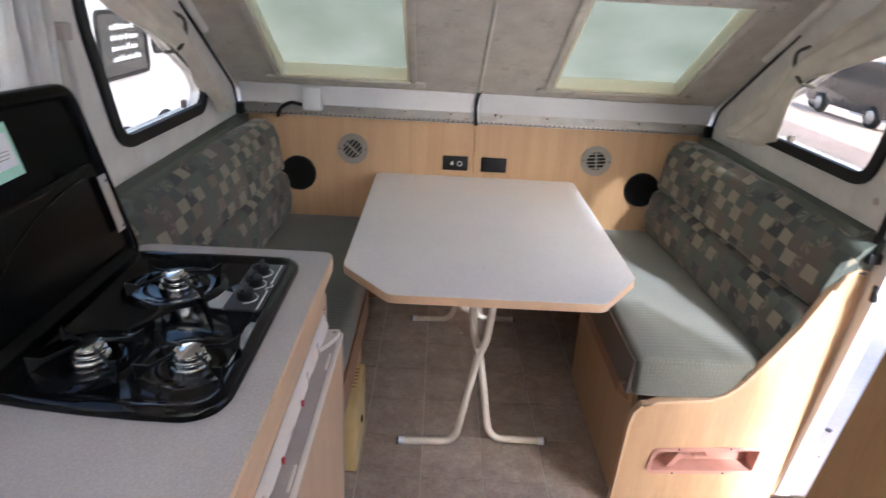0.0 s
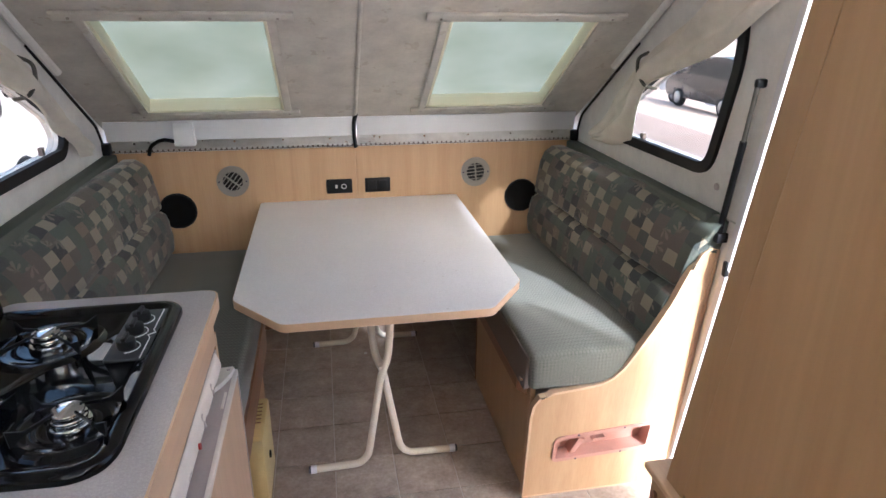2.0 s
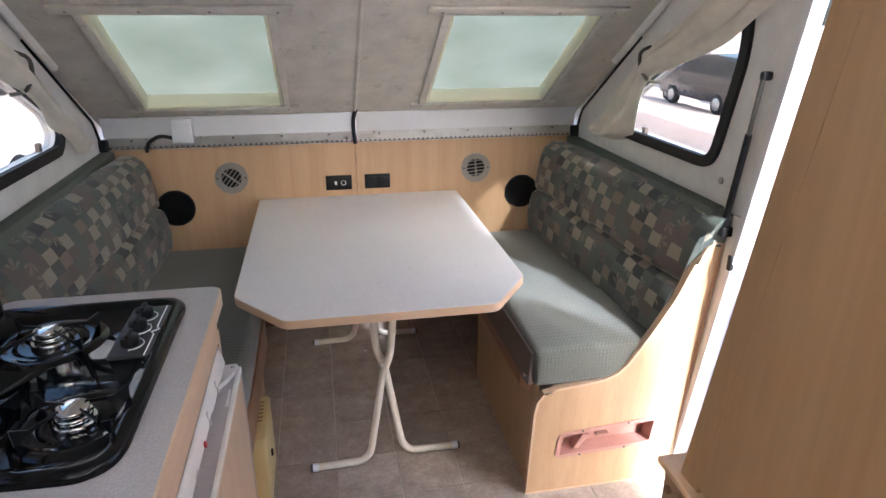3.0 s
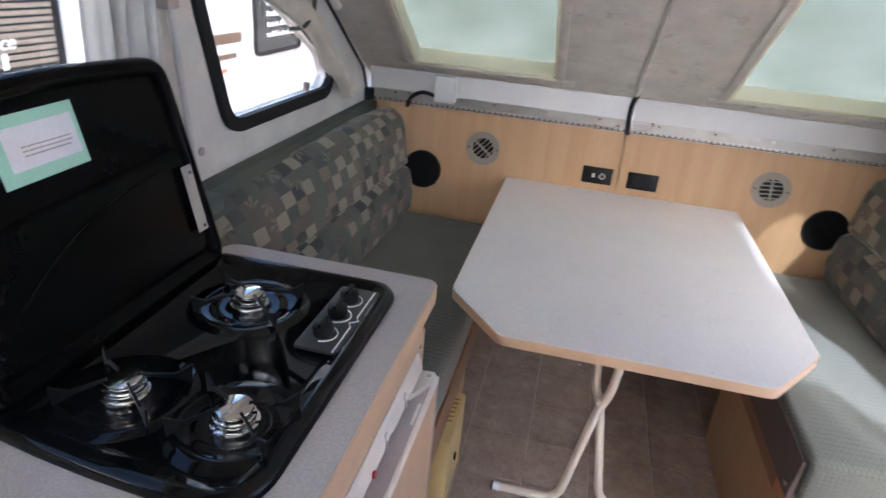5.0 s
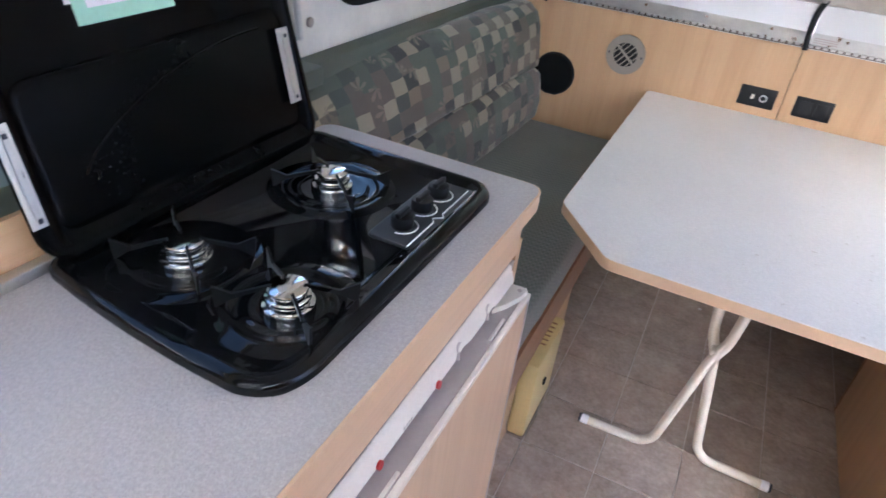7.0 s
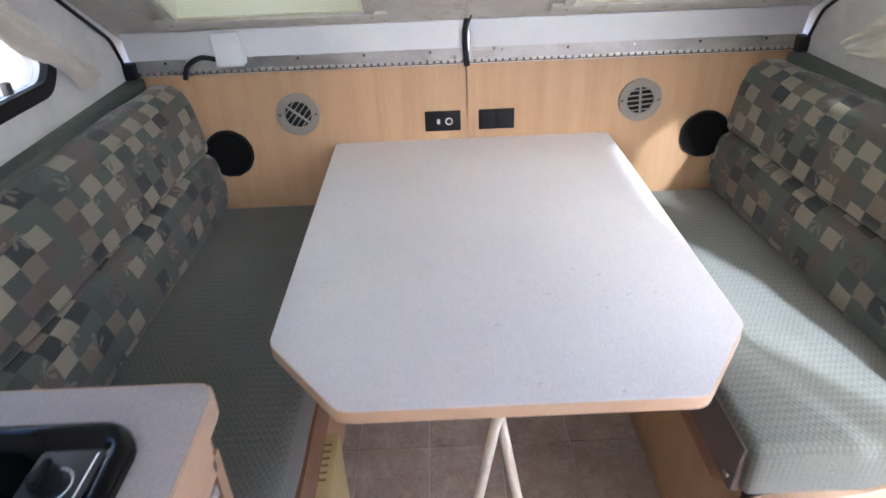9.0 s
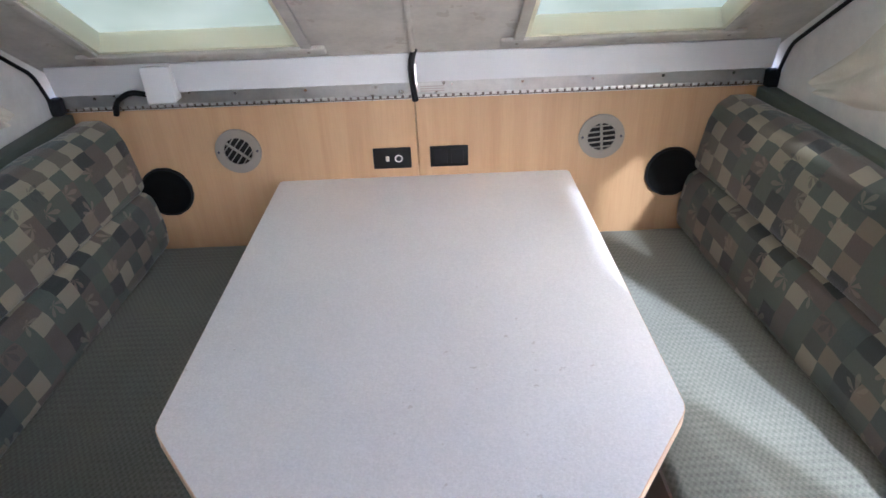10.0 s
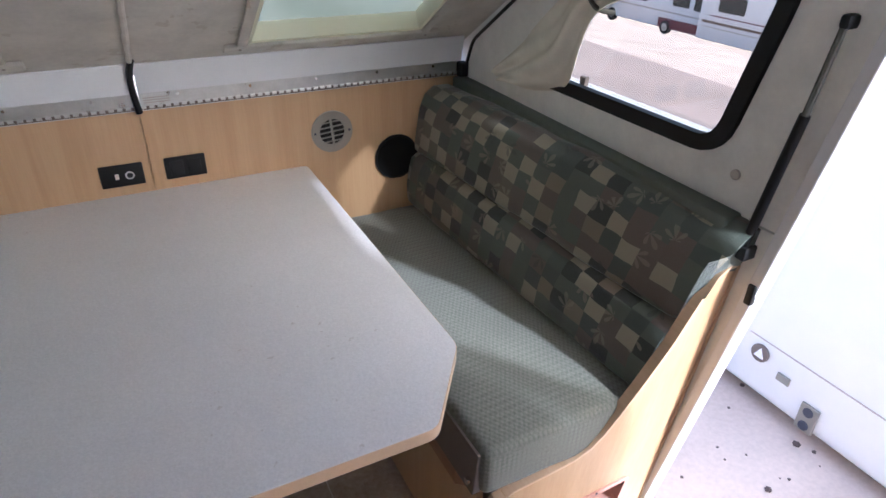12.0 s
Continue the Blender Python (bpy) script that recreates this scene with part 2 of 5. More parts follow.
M_TABLE = speckle("table_laminate", (0.715, 0.67, 0.655), (0.61, 0.57, 0.555), (0.805, 0.765, 0.75), 0.36)
M_COUNTER = speckle("counter_laminate", (0.425, 0.392, 0.385), (0.325, 0.297, 0.290), (0.515, 0.482, 0.475), 0.42)
M_SEAT = weave("seat_cloth", (0.066, 0.068, 0.049), (0.212, 0.210, 0.170), 0.0056)
M_BACK = patchwork("patchwork_cloth")
M_CEIL = plain("ceiling_lining", (0.52, 0.49, 0.43), 0.85, var=0.14, scale=13, fine=90, relief=0.3)
nt = M_CEIL.node_tree
bs = nt.nodes["Principled BSDF"]
old = bs.inputs["Base Color"].links[0].from_socket
spot = maths(nt, "MULTIPLY", maths(nt, "GREATER_THAN", noise_of(nt, coords(nt), 16, 3, 0.6), 0.64), 0.35)
nt.links.new(mixc(nt, spot, old, (0.33, 0.28, 0.20)), bs.inputs["Base Color"])
M_SIDE = plain("side_lining", (0.72, 0.695, 0.65), 0.8, var=0.10, scale=13, fine=100, relief=0.25)
M_WHITE = plain("white_board", (0.70, 0.69, 0.70), 0.5, var=0.05)
M_ALU = plain("aluminium", (0.62, 0.61, 0.59), 0.32, 1.0, var=0.12, scale=30)
M_ZINC = plain("zinc_plate", (0.60, 0.59, 0.58), 0.35, 0.4)
M_CHROME = plain("chrome", (0.78, 0.77, 0.75), 0.12, 1.0, var=0.05)
M_BLACK = plain("black_plastic", (0.008, 0.008, 0.009), 0.4, spec=0.25)
M_RUBBER = plain("black_rubber", (0.011, 0.011, 0.012), 0.6, spec=0.3)
M_MESH = plain("speaker_mesh", (0.008, 0.008, 0.008), 1.0, fine=700, relief=0.8, spec=0.1)
M_ENAMEL = plain("black_enamel", (0.005, 0.005, 0.006), 0.045, var=0.2, relief=0.004, spec=0.27, uneven=0.03)
M_LID = plain("lid_enamel", (0.0028, 0.0028, 0.0032), 0.21, var=0.2, relief=0.0, spec=0.08, uneven=0.04)
M_IRON = plain("cast_grate", (0.005, 0.005, 0.006), 0.3, spec=0.25)
M_PLATE = plain("control_plate", (0.045, 0.045, 0.048), 0.35, spec=0.2)
M_CREAM = plain("cream_paint", (0.72, 0.64, 0.53), 0.38)
M_TRIM = plain("sage_vinyl", (0.098, 0.110, 0.086), 0.6)
M_STRAP = plain("strap_cloth", (0.10, 0.095, 0.08), 0.8)
M_FACING = plain("brown_vinyl", (0.145, 0.115, 0.10), 0.6)
M_IVORY = plain("ivory_plastic", (0.72, 0.66, 0.60), 0.4)
M_TAUPE = plain("taupe_plastic", (0.46, 0.40, 0.375), 0.45)
M_GREIGE = plain("greige_plastic", (0.43, 0.37, 0.35), 0.42)
M_YELLOW = plain("yellowed_plastic", (0.60, 0.47, 0.21), 0.45)
M_PINK = plain("pink_plastic", (0.47, 0.25, 0.195), 0.45)
M_SKYFRAME = frosted("skylight_rim", (0.92, 0.88, 0.68), (0.95, 0.92, 0.74), 0.55)
M_VENT = plain("vent_ring", (0.27, 0.24, 0.205), 0.4)
M_CURT = plain("curtain_cloth", (0.66, 0.61, 0.52), 0.9, var=0.12, scale=12, fine=260, relief=0.4)
M_CURT2 = plain("grey_curtain", (0.55, 0.55, 0.54), 0.9, var=0.12, scale=12, fine=260, relief=0.4)
M_GROUT = plain("grout", (0.52, 0.46, 0.40), 0.6)
M_TILE = tile_look("stone_vinyl")
M_FROST = frosted("frosted_acrylic")
# unseen front panes: bright on the doorway side, dim on the other, steering the light
M_FRONTBRIGHT = frosted("front_pane_bright", (0.90, 0.88, 0.83), (0.94, 0.92, 0.88))
M_FRONTDIM = frosted("front_pane_dim", (0.46, 0.45, 0.40), (0.52, 0.50, 0.46))
M_GLASS = clear_glass("window_glass", (0.655, 0.64, 0.605))
M_RED = plain("red_plastic", (0.45, 0.03, 0.03), 0.4)
M_MINT = plain("mint_paper", (0.42, 0.70, 0.56), 0.7)
M_PAPER = plain("white_paper", (0.78, 0.77, 0.82), 0.7)
M_INK = plain("ink", (0.05, 0.05, 0.07), 0.7)
M_RVWHITE = plain("rv_white", (0.78, 0.77, 0.76), 0.35, var=0.03)
M_RVDARK = plain("rv_dark_glass", (0.03, 0.035, 0.035), 0.12)
M_BLIND = plain("blind_slat", (0.27, 0.22, 0.17), 0.5)
M_MAROON = plain("maroon_paint", (0.16, 0.035, 0.05), 0.3)
M_CHALK = plain("white_marker", (0.85, 0.85, 0.85), 0.6)
M_CAR = plain("dark_car_paint", (0.05, 0.043, 0.04), 0.25, coat=0.5)
M_BRONZE = plain("bronze_stripe", (0.16, 0.10, 0.06), 0.4)
M_ORANGE = plain("amber_lens", (0.75, 0.16, 0.03), 0.3)
M_GRAVEL = plain("gravel", (0.53, 0.415, 0.345), 0.95, var=0.25, scale=1.2, fine=40, relief=1.0)
M_ROAD = plain("dusty_asphalt", (0.315, 0.24, 0.21), 0.95, var=0.2, scale=0.8, fine=60, relief=0.8)
M_STONE = plain("dark_pebble", (0.10, 0.07, 0.06), 0.9)


# ---- mesh helpers ----
def part(name, bm, material, parent=None, label=""):
    bmesh.ops.recalc_face_normals(bm, faces=bm.faces)
    me = bpy.data.meshes.new(name)
    bm.to_mesh(me)
    bm.free()
    for f in me.polygons:
        f.use_smooth = False
    me.materials.append(material)
    ob = new(name, me)
    ob.parent = parent
    if label:
        ob["label"] = label
    return ob


def smooth(ob, angle=40):
    me = ob.data
    me.polygons.foreach_set("use_smooth", [True] * len(me.polygons))
    bm = bmesh.new()
    bm.from_mesh(me)
    for e in bm.edges:
        e.smooth = len(e.link_faces) == 2 and e.calc_face_angle(0) < radians(angle)
    bm.to_mesh(me)
    bm.free()
    return ob


def thing(name, label, category, group="", at=(0, 0, 0)):
    ob = new(name)
    ob.location = at
    ob.empty_display_size = 0.05
    return tagged(ob, label, category, group)


def structure(ob, label, category=""):
    return tagged(ob, label, category or "structure", kind="structure")


def add_box(bm, lo, hi, bevel=0.0, seg=2):
    r = bmesh.ops.create_cube(bm, size=1)
    vs = r["verts"]
    for v in vs:
        v.co = Vector([l + (h - l) * (c + 0.5) for l, h, c in zip(lo, hi, v.co)])
    if bevel:
        es = list({e for v in vs for e in v.link_edges})
        bmesh.ops.bevel(bm, geom=es, offset=bevel, segments=seg, affect="EDGES", profile=0.5)
    return bm


def box(lo, hi, bevel=0.0, seg=2):
    return add_box(bmesh.new(), lo, hi, bevel, seg)


AX = {"x": lambda a, p: (a, p[0], p[1]), "y": lambda a, p: (p[0], a, p[1]), "z": lambda a, p: (p[0], p[1], a)}


def prism(pts, axis, a, b, bm=None, bevel=0.0):
    """A polygon in the two other axes, drawn out along axis from a to b."""
    bm = bm or bmesh.new()
    f = AX[axis]
    lo = [bm.verts.new(f(a, p)) for p in pts]
    hi = [bm.verts.new(f(b, p)) for p in pts]
    n = len(pts)
    faces = [bm.faces.new(lo), bm.faces.new(hi[::-1])]
    for i in range(n):
        bm.faces.new((lo[i], hi[i], hi[(i + 1) % n], lo[(i + 1) % n]))
    if bevel:
        es = list({e for fc in faces for e in fc.edges})
        bmesh.ops.bevel(bm, geom=es, offset=bevel, segments=2, affect="EDGES", profile=0.5)
    return bm


def ring(outer, inner, axis, a, b, bm=None):
    """A frame between two loops of equal length, drawn out along axis."""
    bm = bm or bmesh.new()
    f = AX[axis]
    L = [[bm.verts.new(f(d, p)) for p in loop] for loop in (outer, inner) for d in (a, b)]
    n = len(outer)
    for i in range(n):
        j = (i + 1) % n
        for p, q in ((0, 1), (1, 3), (3, 2), (2, 0)):
            bm.faces.new((L[p][i], L[p][j], L[q][j], L[q][i]))
    return bm


def rounded(pts, r, seg=5):
    """Rounds the corners of a polygon."""
    out = []
    n = len(pts)
    for i in range(n):
        p, a, c = Vector(pts[i]), Vector(pts[i - 1]), Vector(pts[(i + 1) % n])
        da, dc = (a - p), (c - p)
        k = min(r, da.length * 0.45, dc.length * 0.45)
        s, e = p + da.normalized() * k, p + dc.normalized() * k
        for t in range(seg + 1):
            u = t / seg
            out.append(tuple((1 - u) ** 2 * s + 2 * u * (1 - u) * p + u * u * e))
    return out


def circle(cx, cy, r, n=28, ry=None):
    return [(cx + r * math.cos(2 * math.pi * i / n), cy + (ry or r) * math.sin(2 * math.pi * i / n)) for i in range(n)]


def tube(points, r, n=10, bm=None):
    """A round bar along points, with closed ends."""
    bm = bm or bmesh.new()
    pts = [Vector(p) for p in points]
    rings = []
    side = None
    for i, p in enumerate(pts):
        d = (pts[min(i + 1, len(pts) - 1)] - pts[max(i - 1, 0)]).normalized()
        if side is None:
            side = d.orthogonal().normalized()
        side = (side - d * side.dot(d)).normalized()
        up = d.cross(side)
        rings.append([bm.verts.new(p + r * (math.cos(2 * math.pi * k / n) * side + math.sin(2 * math.pi * k / n) * up)) for k in range(n)])
    for a, b in zip(rings, rings[1:]):
        for k in range(n):
            bm.faces.new((a[k], a[(k + 1) % n], b[(k + 1) % n], b[k]))
    bm.faces.new(rings[0])
    bm.faces.new(rings[-1][::-1])
    return bm


def bend(points, r=0.04, seg=5):
    """Softens the corners of a line of points."""
    pts = [Vector(p) for p in points]
    out = [pts[0]]
    for a, p, c in zip(pts, pts[1:], pts[2:]):
        da, dc = a - p, c - p
        k = min(r, da.length * 0.45, dc.length * 0.45)
        s, e = p + da.normalized() * k, p + dc.normalized() * k
        for t in range(seg + 1):
            u = t / seg
            out.append((1 - u) ** 2 * s + 2 * u * (1 - u) * p + u * u * e)
    return out + [pts[-1]]


def sheet(fn, nu, nv, thick=0.0):
    """A grid surface of fn(u, v), given a thickness by a second, shifted skin."""
    bm = bmesh.new()
    g = [[bm.verts.new(fn(i / nu, j / nv)) for j in range(nv + 1)] for i in range(nu + 1)]
    for i in range(nu):
        for j in range(nv):
            bm.faces.new((g[i][j], g[i + 1][j], g[i + 1][j + 1], g[i][j + 1]))
    if thick:
        bmesh.ops.recalc_face_normals(bm, faces=bm.faces)
        bmesh.ops.solidify(bm, geom=bm.faces[:], thickness=thick)
    return bm


def with_hole(outer, hole, axis, a, b):
    """A slab with an opening through it: outer and hole are loops; bridged by filling between them."""
    bm = bmesh.new()
    f = AX[axis]
    sides = []
    for d in (a, b):
        es = []
        for loop in (outer, hole):
            vs = [bm.verts.new(f(d, p)) for p in loop]
            es += [bm.edges.new((vs[i], vs[(i + 1) % len(vs)])) for i in range(len(vs))]
            sides.append(vs)
        bmesh.ops.triangle_fill(bm, use_beauty=True, use_dissolve=False, edges=es)
    for lo, hi in ((sides[0], sides[2]), (sides[1], sides[3])):
        n = len(lo)
        for i in range(n):
            bm.faces.new((lo[i], lo[(i + 1) % n], hi[(i + 1) % n], hi[i]))
    return bm


# ---- plan ----
W = 0.935            # inner half width at the lining
BOX = 0.945          # top of the lower shell
BACK, FRONT = 0.0, -3.62
RECESS, LEDGE = 0.32, 0.42   # the floor runs on under a ledge behind the back wall
ROOF0, SLOPE = 1.054, 0.655   # roof's foot at the back wall and its rise
RIDGE = -1.81
GROUND = -0.55
DOOR_A, DOOR_B = -1.185, -1.81


def jamb_y(z):
    """The doorway's far edge leans with the gable."""
    return -0.998 - 0.163 * z


def roof_z(y):
    return ROOF0 + SLOPE * (-y if y > RIDGE else (y - FRONT))


# ---- shell ----
structure(part("floor", box((-W, FRONT, -0.05), (W, RECESS, -0.004)), M_GROUT), "light grout bed under stone-look vinyl floor tiles", "floor")
structure(part("wall_back", box((-W, BACK + 0.002, LEDGE), (W, 0.05, BOX + 0.03)), M_WOOD), "maple laminate back wall behind the dinette", "wall")
# recess boards take the dark rail wood to deepen the shade under the table
structure(part("wall_recess", box((-W, RECESS, -0.05), (W, RECESS + 0.04, LEDGE)), M_BROWN), "back wall of the low recess, coloured dark for the shade", "wall")
structure(part("ledge", box((-W, 0.05, LEDGE), (W, RECESS + 0.04, LEDGE + 0.03)), M_BROWN), "ledge over the low recess, coloured dark for the shade", "ledge")
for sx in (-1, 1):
    structure(part("wall_recess_side", box((min(sx * W, sx * (W + 0.04)), 0.05, -0.05), (max(sx * W, sx * (W + 0.04)), RECESS + 0.04, LEDGE)), M_BROWN), "end of the low recess, coloured dark for the shade", "wall")
structure(part("wall_front", box((-W, FRONT - 0.05, -0.05), (W, FRONT, 1.1)), M_WOOD), "maple laminate front wall", "wall")
structure(part("wall_left", box((-W - 0.04, FRONT, -0.05), (-W, 0.05, BOX)), M_SIDE), "white lined lower side wall", "wall")
structure(part("wall_right", prism([(0.05, -0.05), (jamb_y(-0.05), -0.05), (jamb_y(BOX), BOX), (0.05, BOX)], "x", W, W + 0.04), M_SIDE), "white lined lower side wall beside the doorway", "wall")
structure(part("wall_right_front", box((W, FRONT, -0.05), (W + 0.04, DOOR_B, 1.07)), M_SIDE), "white lined side wall beyond the doorway", "wall")

# roof halves, the rear one with two skylight openings; the front one's are unseen, enlarged for light
ang = math.atan(SLOPE)
SKY_Y0, SKY_Y1 = -0.105, -0.60


def roof(flip):
    bm = bmesh.new()
    xs = [-W - 0.03, -0.738, -0.257, 0.268, 0.743, W + 0.03]
    ys = [0.03, SKY_Y0, SKY_Y1, RIDGE]
    if flip:
        xs[2:4], ys[2] = (-0.10, 0.10), -1.35
    for i in range(5):
        for j in range(3):
            if j == 1 and i in (1, 3):
                continue
            x0, x1, y0, y1 = xs[i], xs[i + 1], ys[j], ys[j + 1]
            lo = [bm.verts.new((x, y, roof_z(y))) for x, y in ((x0, y0), (x1, y0), (x1, y1), (x0, y1))]
            hi = [bm.verts.new((v.co.x, v.co.y + 0.018, v.co.z + 0.035)) for v in lo]
            bm.faces.new(lo), bm.faces.new(hi[::-1])
            for k in range(4):
                bm.faces.new((lo[k], hi[k], hi[(k + 1) % 4], lo[(k + 1) % 4]))
    if flip:
        for v in bm.verts:
            v.co.y = 2 * RIDGE - v.co.y
    bmesh.ops.remove_doubles(bm, verts=bm.verts, dist=1e-5)
    return bm


structure(part("ceiling", roof(False), M_CEIL), "mottled cream fabric lining of the sloping rear roof", "ceiling")
structure(part("ceiling_front", roof(True), M_CEIL), "mottled cream fabric lining of the sloping front roof", "ceiling")

# gable walls with their openings
WIN = [(-0.992, 1.044), (-0.41, 1.038), (-0.365, 1.09), (-0.41, 1.165), (-1.044, 1.525), (-1.066, 1.36)]
WIN_L = [(-0.968, 1.038), (-0.40, 1.032), (-0.352, 1.085), (-0.395, 1.165), (-1.06, 1.545), (-1.075, 1.36)]
win_out = rounded(WIN, 0.065)
winl_out = rounded(WIN_L, 0.065)


def gable(x0, x1, near, hole):
    top = near - (0.155 * 0.95 if near != -1.185 else 0.0)
    outer = [(0.03, BOX + 0.004), (near, BOX + 0.004), (top, roof_z(top) - 0.004), (0.03, roof_z(0.03))]
    return with_hole(outer, hole, "x", x0, x1)


structure(part("wall_gable_right", gable(W, W + 0.03, jamb_y(BOX), win_out), M_SIDE), "white lined gable wall with a trapezoid window", "wall")
structure(part("wall_gable_left", gable(-W - 0.03, -W, -1.185, winl_out), M_SIDE), "white lined gable wall with a trapezoid window", "wall")
structure(part("wall_gable_front", prism([(DOOR_B, 1.07), (FRONT, 1.07), (FRONT, 1.08), (RIDGE, roof_z(RIDGE)), (-1.29, roof_z(-1.29)), (-1.29, 1.675), (DOOR_B, 1.675)], "x", W, W + 0.03), M_SIDE), "white lined gable wall beyond the doorway", "wall")
# left wall ahead of the cooker: one more window, hung with a curtain
outer = [(-1.185, BOX + 0.004), (FRONT, BOX + 0.004), (FRONT, 1.08), (RIDGE, roof_z(RIDGE)), (-1.185, roof_z(-1.185))]
hole = rounded([(-1.235, 1.045), (-2.35, 1.045), (-2.35, 1.55), (-1.75, 1.75), (-1.235, 1.62)], 0.05)
structure(part("wall_gable_left_front", with_hole(outer, hole, "x", -W - 0.03, -W), M_SIDE), "white lined gable wall behind the cooker", "wall")


def inset(loop, d):
    c = Vector((sum(p[0] for p in loop) / len(loop), sum(p[1] for p in loop) / len(loop)))
    out = []
    n = len(loop)
    for i in range(n):
        t = (Vector(loop[(i + 1) % n]) - Vector(loop[i - 1])).normalized()
        nrm = Vector((-t.y, t.x))
        if nrm.dot(c - Vector(loop[i])) < 0:
            nrm = -nrm
        out.append(tuple(Vector(loop[i]) + nrm * d))
    return out


def window(name, loop, x, inward, label):
    w = structure(thing(name, label, "window"), label, "window")
    x0, x1 = sorted((x - 0.006 * inward, x + 0.012 * inward))
    fr = smooth(part("window_frame", ring(inset(loop, -0.007), inset(loop, 0.025), "x", x0, x1), M_RUBBER, w, "black rubber window frame"))
    xa, xb = sorted((x - 0.038 * inward, x - 0.006 * inward))
    smooth(part("outer_flange", ring(inset(loop, -0.004), inset(loop, 0.022), "x", xa, xb), M_RVWHITE, w, "white outer window flange"))
    pane = part("pane", prism(inset(loop, 0.019), "x", x - 0.022 * inward - 0.002, x - 0.022 * inward + 0.002), M_GLASS, w)
    return w


window("window_1", win_out, W, -1, "black-framed trapezoid window with a clear pane")
window("window_2", winl_out, -W, 1, "black-framed trapezoid window with a clear pane")
for name, sx, y in (("window_1", 1, -0.567), ("window_2", -1, -0.507)):
    xa, xb = sorted((sx * (W + 0.006), sx * (W + 0.020)))
    part("latch_tab", box((xa, y - 0.009, 1.058), (xb, y + 0.009, 1.083), 0.002), M_FACING, bpy.data.objects[name], "small brown latch tab")
window("window_3", hole, -W, 1, "black-framed window behind the cooker lid")

# ledge rails along the top of the lower shell
for sx, ya in ((1, -1.07), (-1, -1.19)):
    xa, xb = sorted((sx * (W - 0.045), sx * (W + 0.002)))
    structure(smooth(part("trim", box((xa, ya, 0.90), (xb, -0.02, BOX + 0.012), 0.008), M_TRIM)), "sage vinyl rail along the side wall", "trim")
structure(smooth(part("trim", box((-W, FRONT + 0.1, 0.955), (-0.803, -1.2, 0.992), 0.008), M_TRIM)), "sage vinyl rail above the counter", "trim")
structure(part("wall_counter", box((-0.85, -2.9, 0.5), (-0.801, -1.315, 0.955)), M_WOODY), "maple laminate upstand behind the counter", "wall")
structure(smooth(part("trim", box((-0.796, -2.6, 0.884), (-0.778, -1.315, 0.900), 0.004), M_ALU)), "aluminium strip at the back of the counter", "trim")

# unseen door leaf added outside to trim the sun, hinged at the near jamb
hinge, tip = Vector((W + 0.038, DOOR_B + 0.002)), Vector((W + 0.398, DOOR_B - 0.50))
side = Vector((hinge.y - tip.y, tip.x - hinge.x)).normalized() * 0.035
leaf = [tuple(p) for p in (hinge, tip, tip + side, hinge + side)]
dr = structure(thing("door_1", "unseen white door leaf added outside to shape the sunlight", "door"), "unseen white door leaf added outside to shape the sunlight", "door")
part("leaf", prism(leaf, "z", -0.02, 1.36, bevel=0.004), M_RVWHITE, dr)

# vertical lining joints of the door frame
structure(part("door_frame", prism([(jamb_y(0) - 0.012, 0.0), (jamb_y(0) + 0.012, 0.0), (jamb_y(1.85) + 0.012, 1.85), (jamb_y(1.85) - 0.012, 1.85)], "x", W - 0.004, W + 0.036, bevel=0.003), M_WHITE), "white door jamb", "door frame")
structure(part("door_sill", box((W - 0.01, DOOR_B, -0.05), (W + 0.06, -0.99, 0.006), 0.003), M_ALU), "aluminium door sill", "door sill")


# ---- back wall fittings ----
def back_panel(x0, x1):
    b = thing("wall_panel", "maple laminate panel along the back wall", "panel")
    part("board", box((x0, -0.012, 0.42), (x1, 0.0, 0.958), 0.0015), M_WOOD, b)
    return b


back_panel(-W + 0.002, -0.0015)
back_panel(0.0015, W - 0.002)

for x0, x1 in ((-W + 0.02, -0.008), (0.008, W - 0.02)):
    fb = thing("roof_curb", "white-painted board at the foot of the sloping roof", "board")
    smooth(part("board", prism([(-0.012, 1.004), (-0.03, 1.004), (-0.045, 1.078), (-0.012, 1.09)], "x", x0, x1, bevel=0.002), M_WHITE, fb))
    h = thing("piano_hinge", "long aluminium piano hinge with slotted knuckles", "hinge")
    part("leaf", box((x0, -0.017, 0.957), (x1, -0.012, 1.004)), M_ALU, h)
    # dark strip behind the knuckles gives their gaps the shade
    part("groove", box((x0, -0.0178, 0.9590), (x1, -0.0170, 0.9680)), M_FACING, h, "dark strip for the shaded gaps between knuckles")
    n = int((x1 - x0) / 0.019)
    pitch = (x1 - x0) / n
    kn = None
    for i in range(n):
        if kn is None:
            kn = smooth(part("knuckle", tube([(0, 0, 0), (pitch * 0.64, 0, 0)], 0.0044, 8), M_ALU, h)).data
            bpy.data.objects.remove(bpy.data.objects["knuckle"])
        o = new("knuckle", kn)
        o.parent, o.location = h, (x0 + i * pitch, -0.0175, 0.966)
    for i in range(5):
        sc = part("screw", prism(circle(x0 + (i + 0.5) * (x1 - x0) / 5, 0.992, 0.004, 8), "y", -0.019, -0.017), M_CHROME, h)

# label by the seam
lb = thing("label_plate", "small grey label with three lines of unreadable print", "label")
part("plate", box((0.012, -0.0195, 0.972), (0.082, -0.0178, 0.996)), M_ALU, lb)
for i in range(3):
    part("print", box((0.016, -0.0202, 0.976 + i * 0.006), (0.078, -0.0196, 0.9785 + i * 0.006)), M_TAUPE, lb)

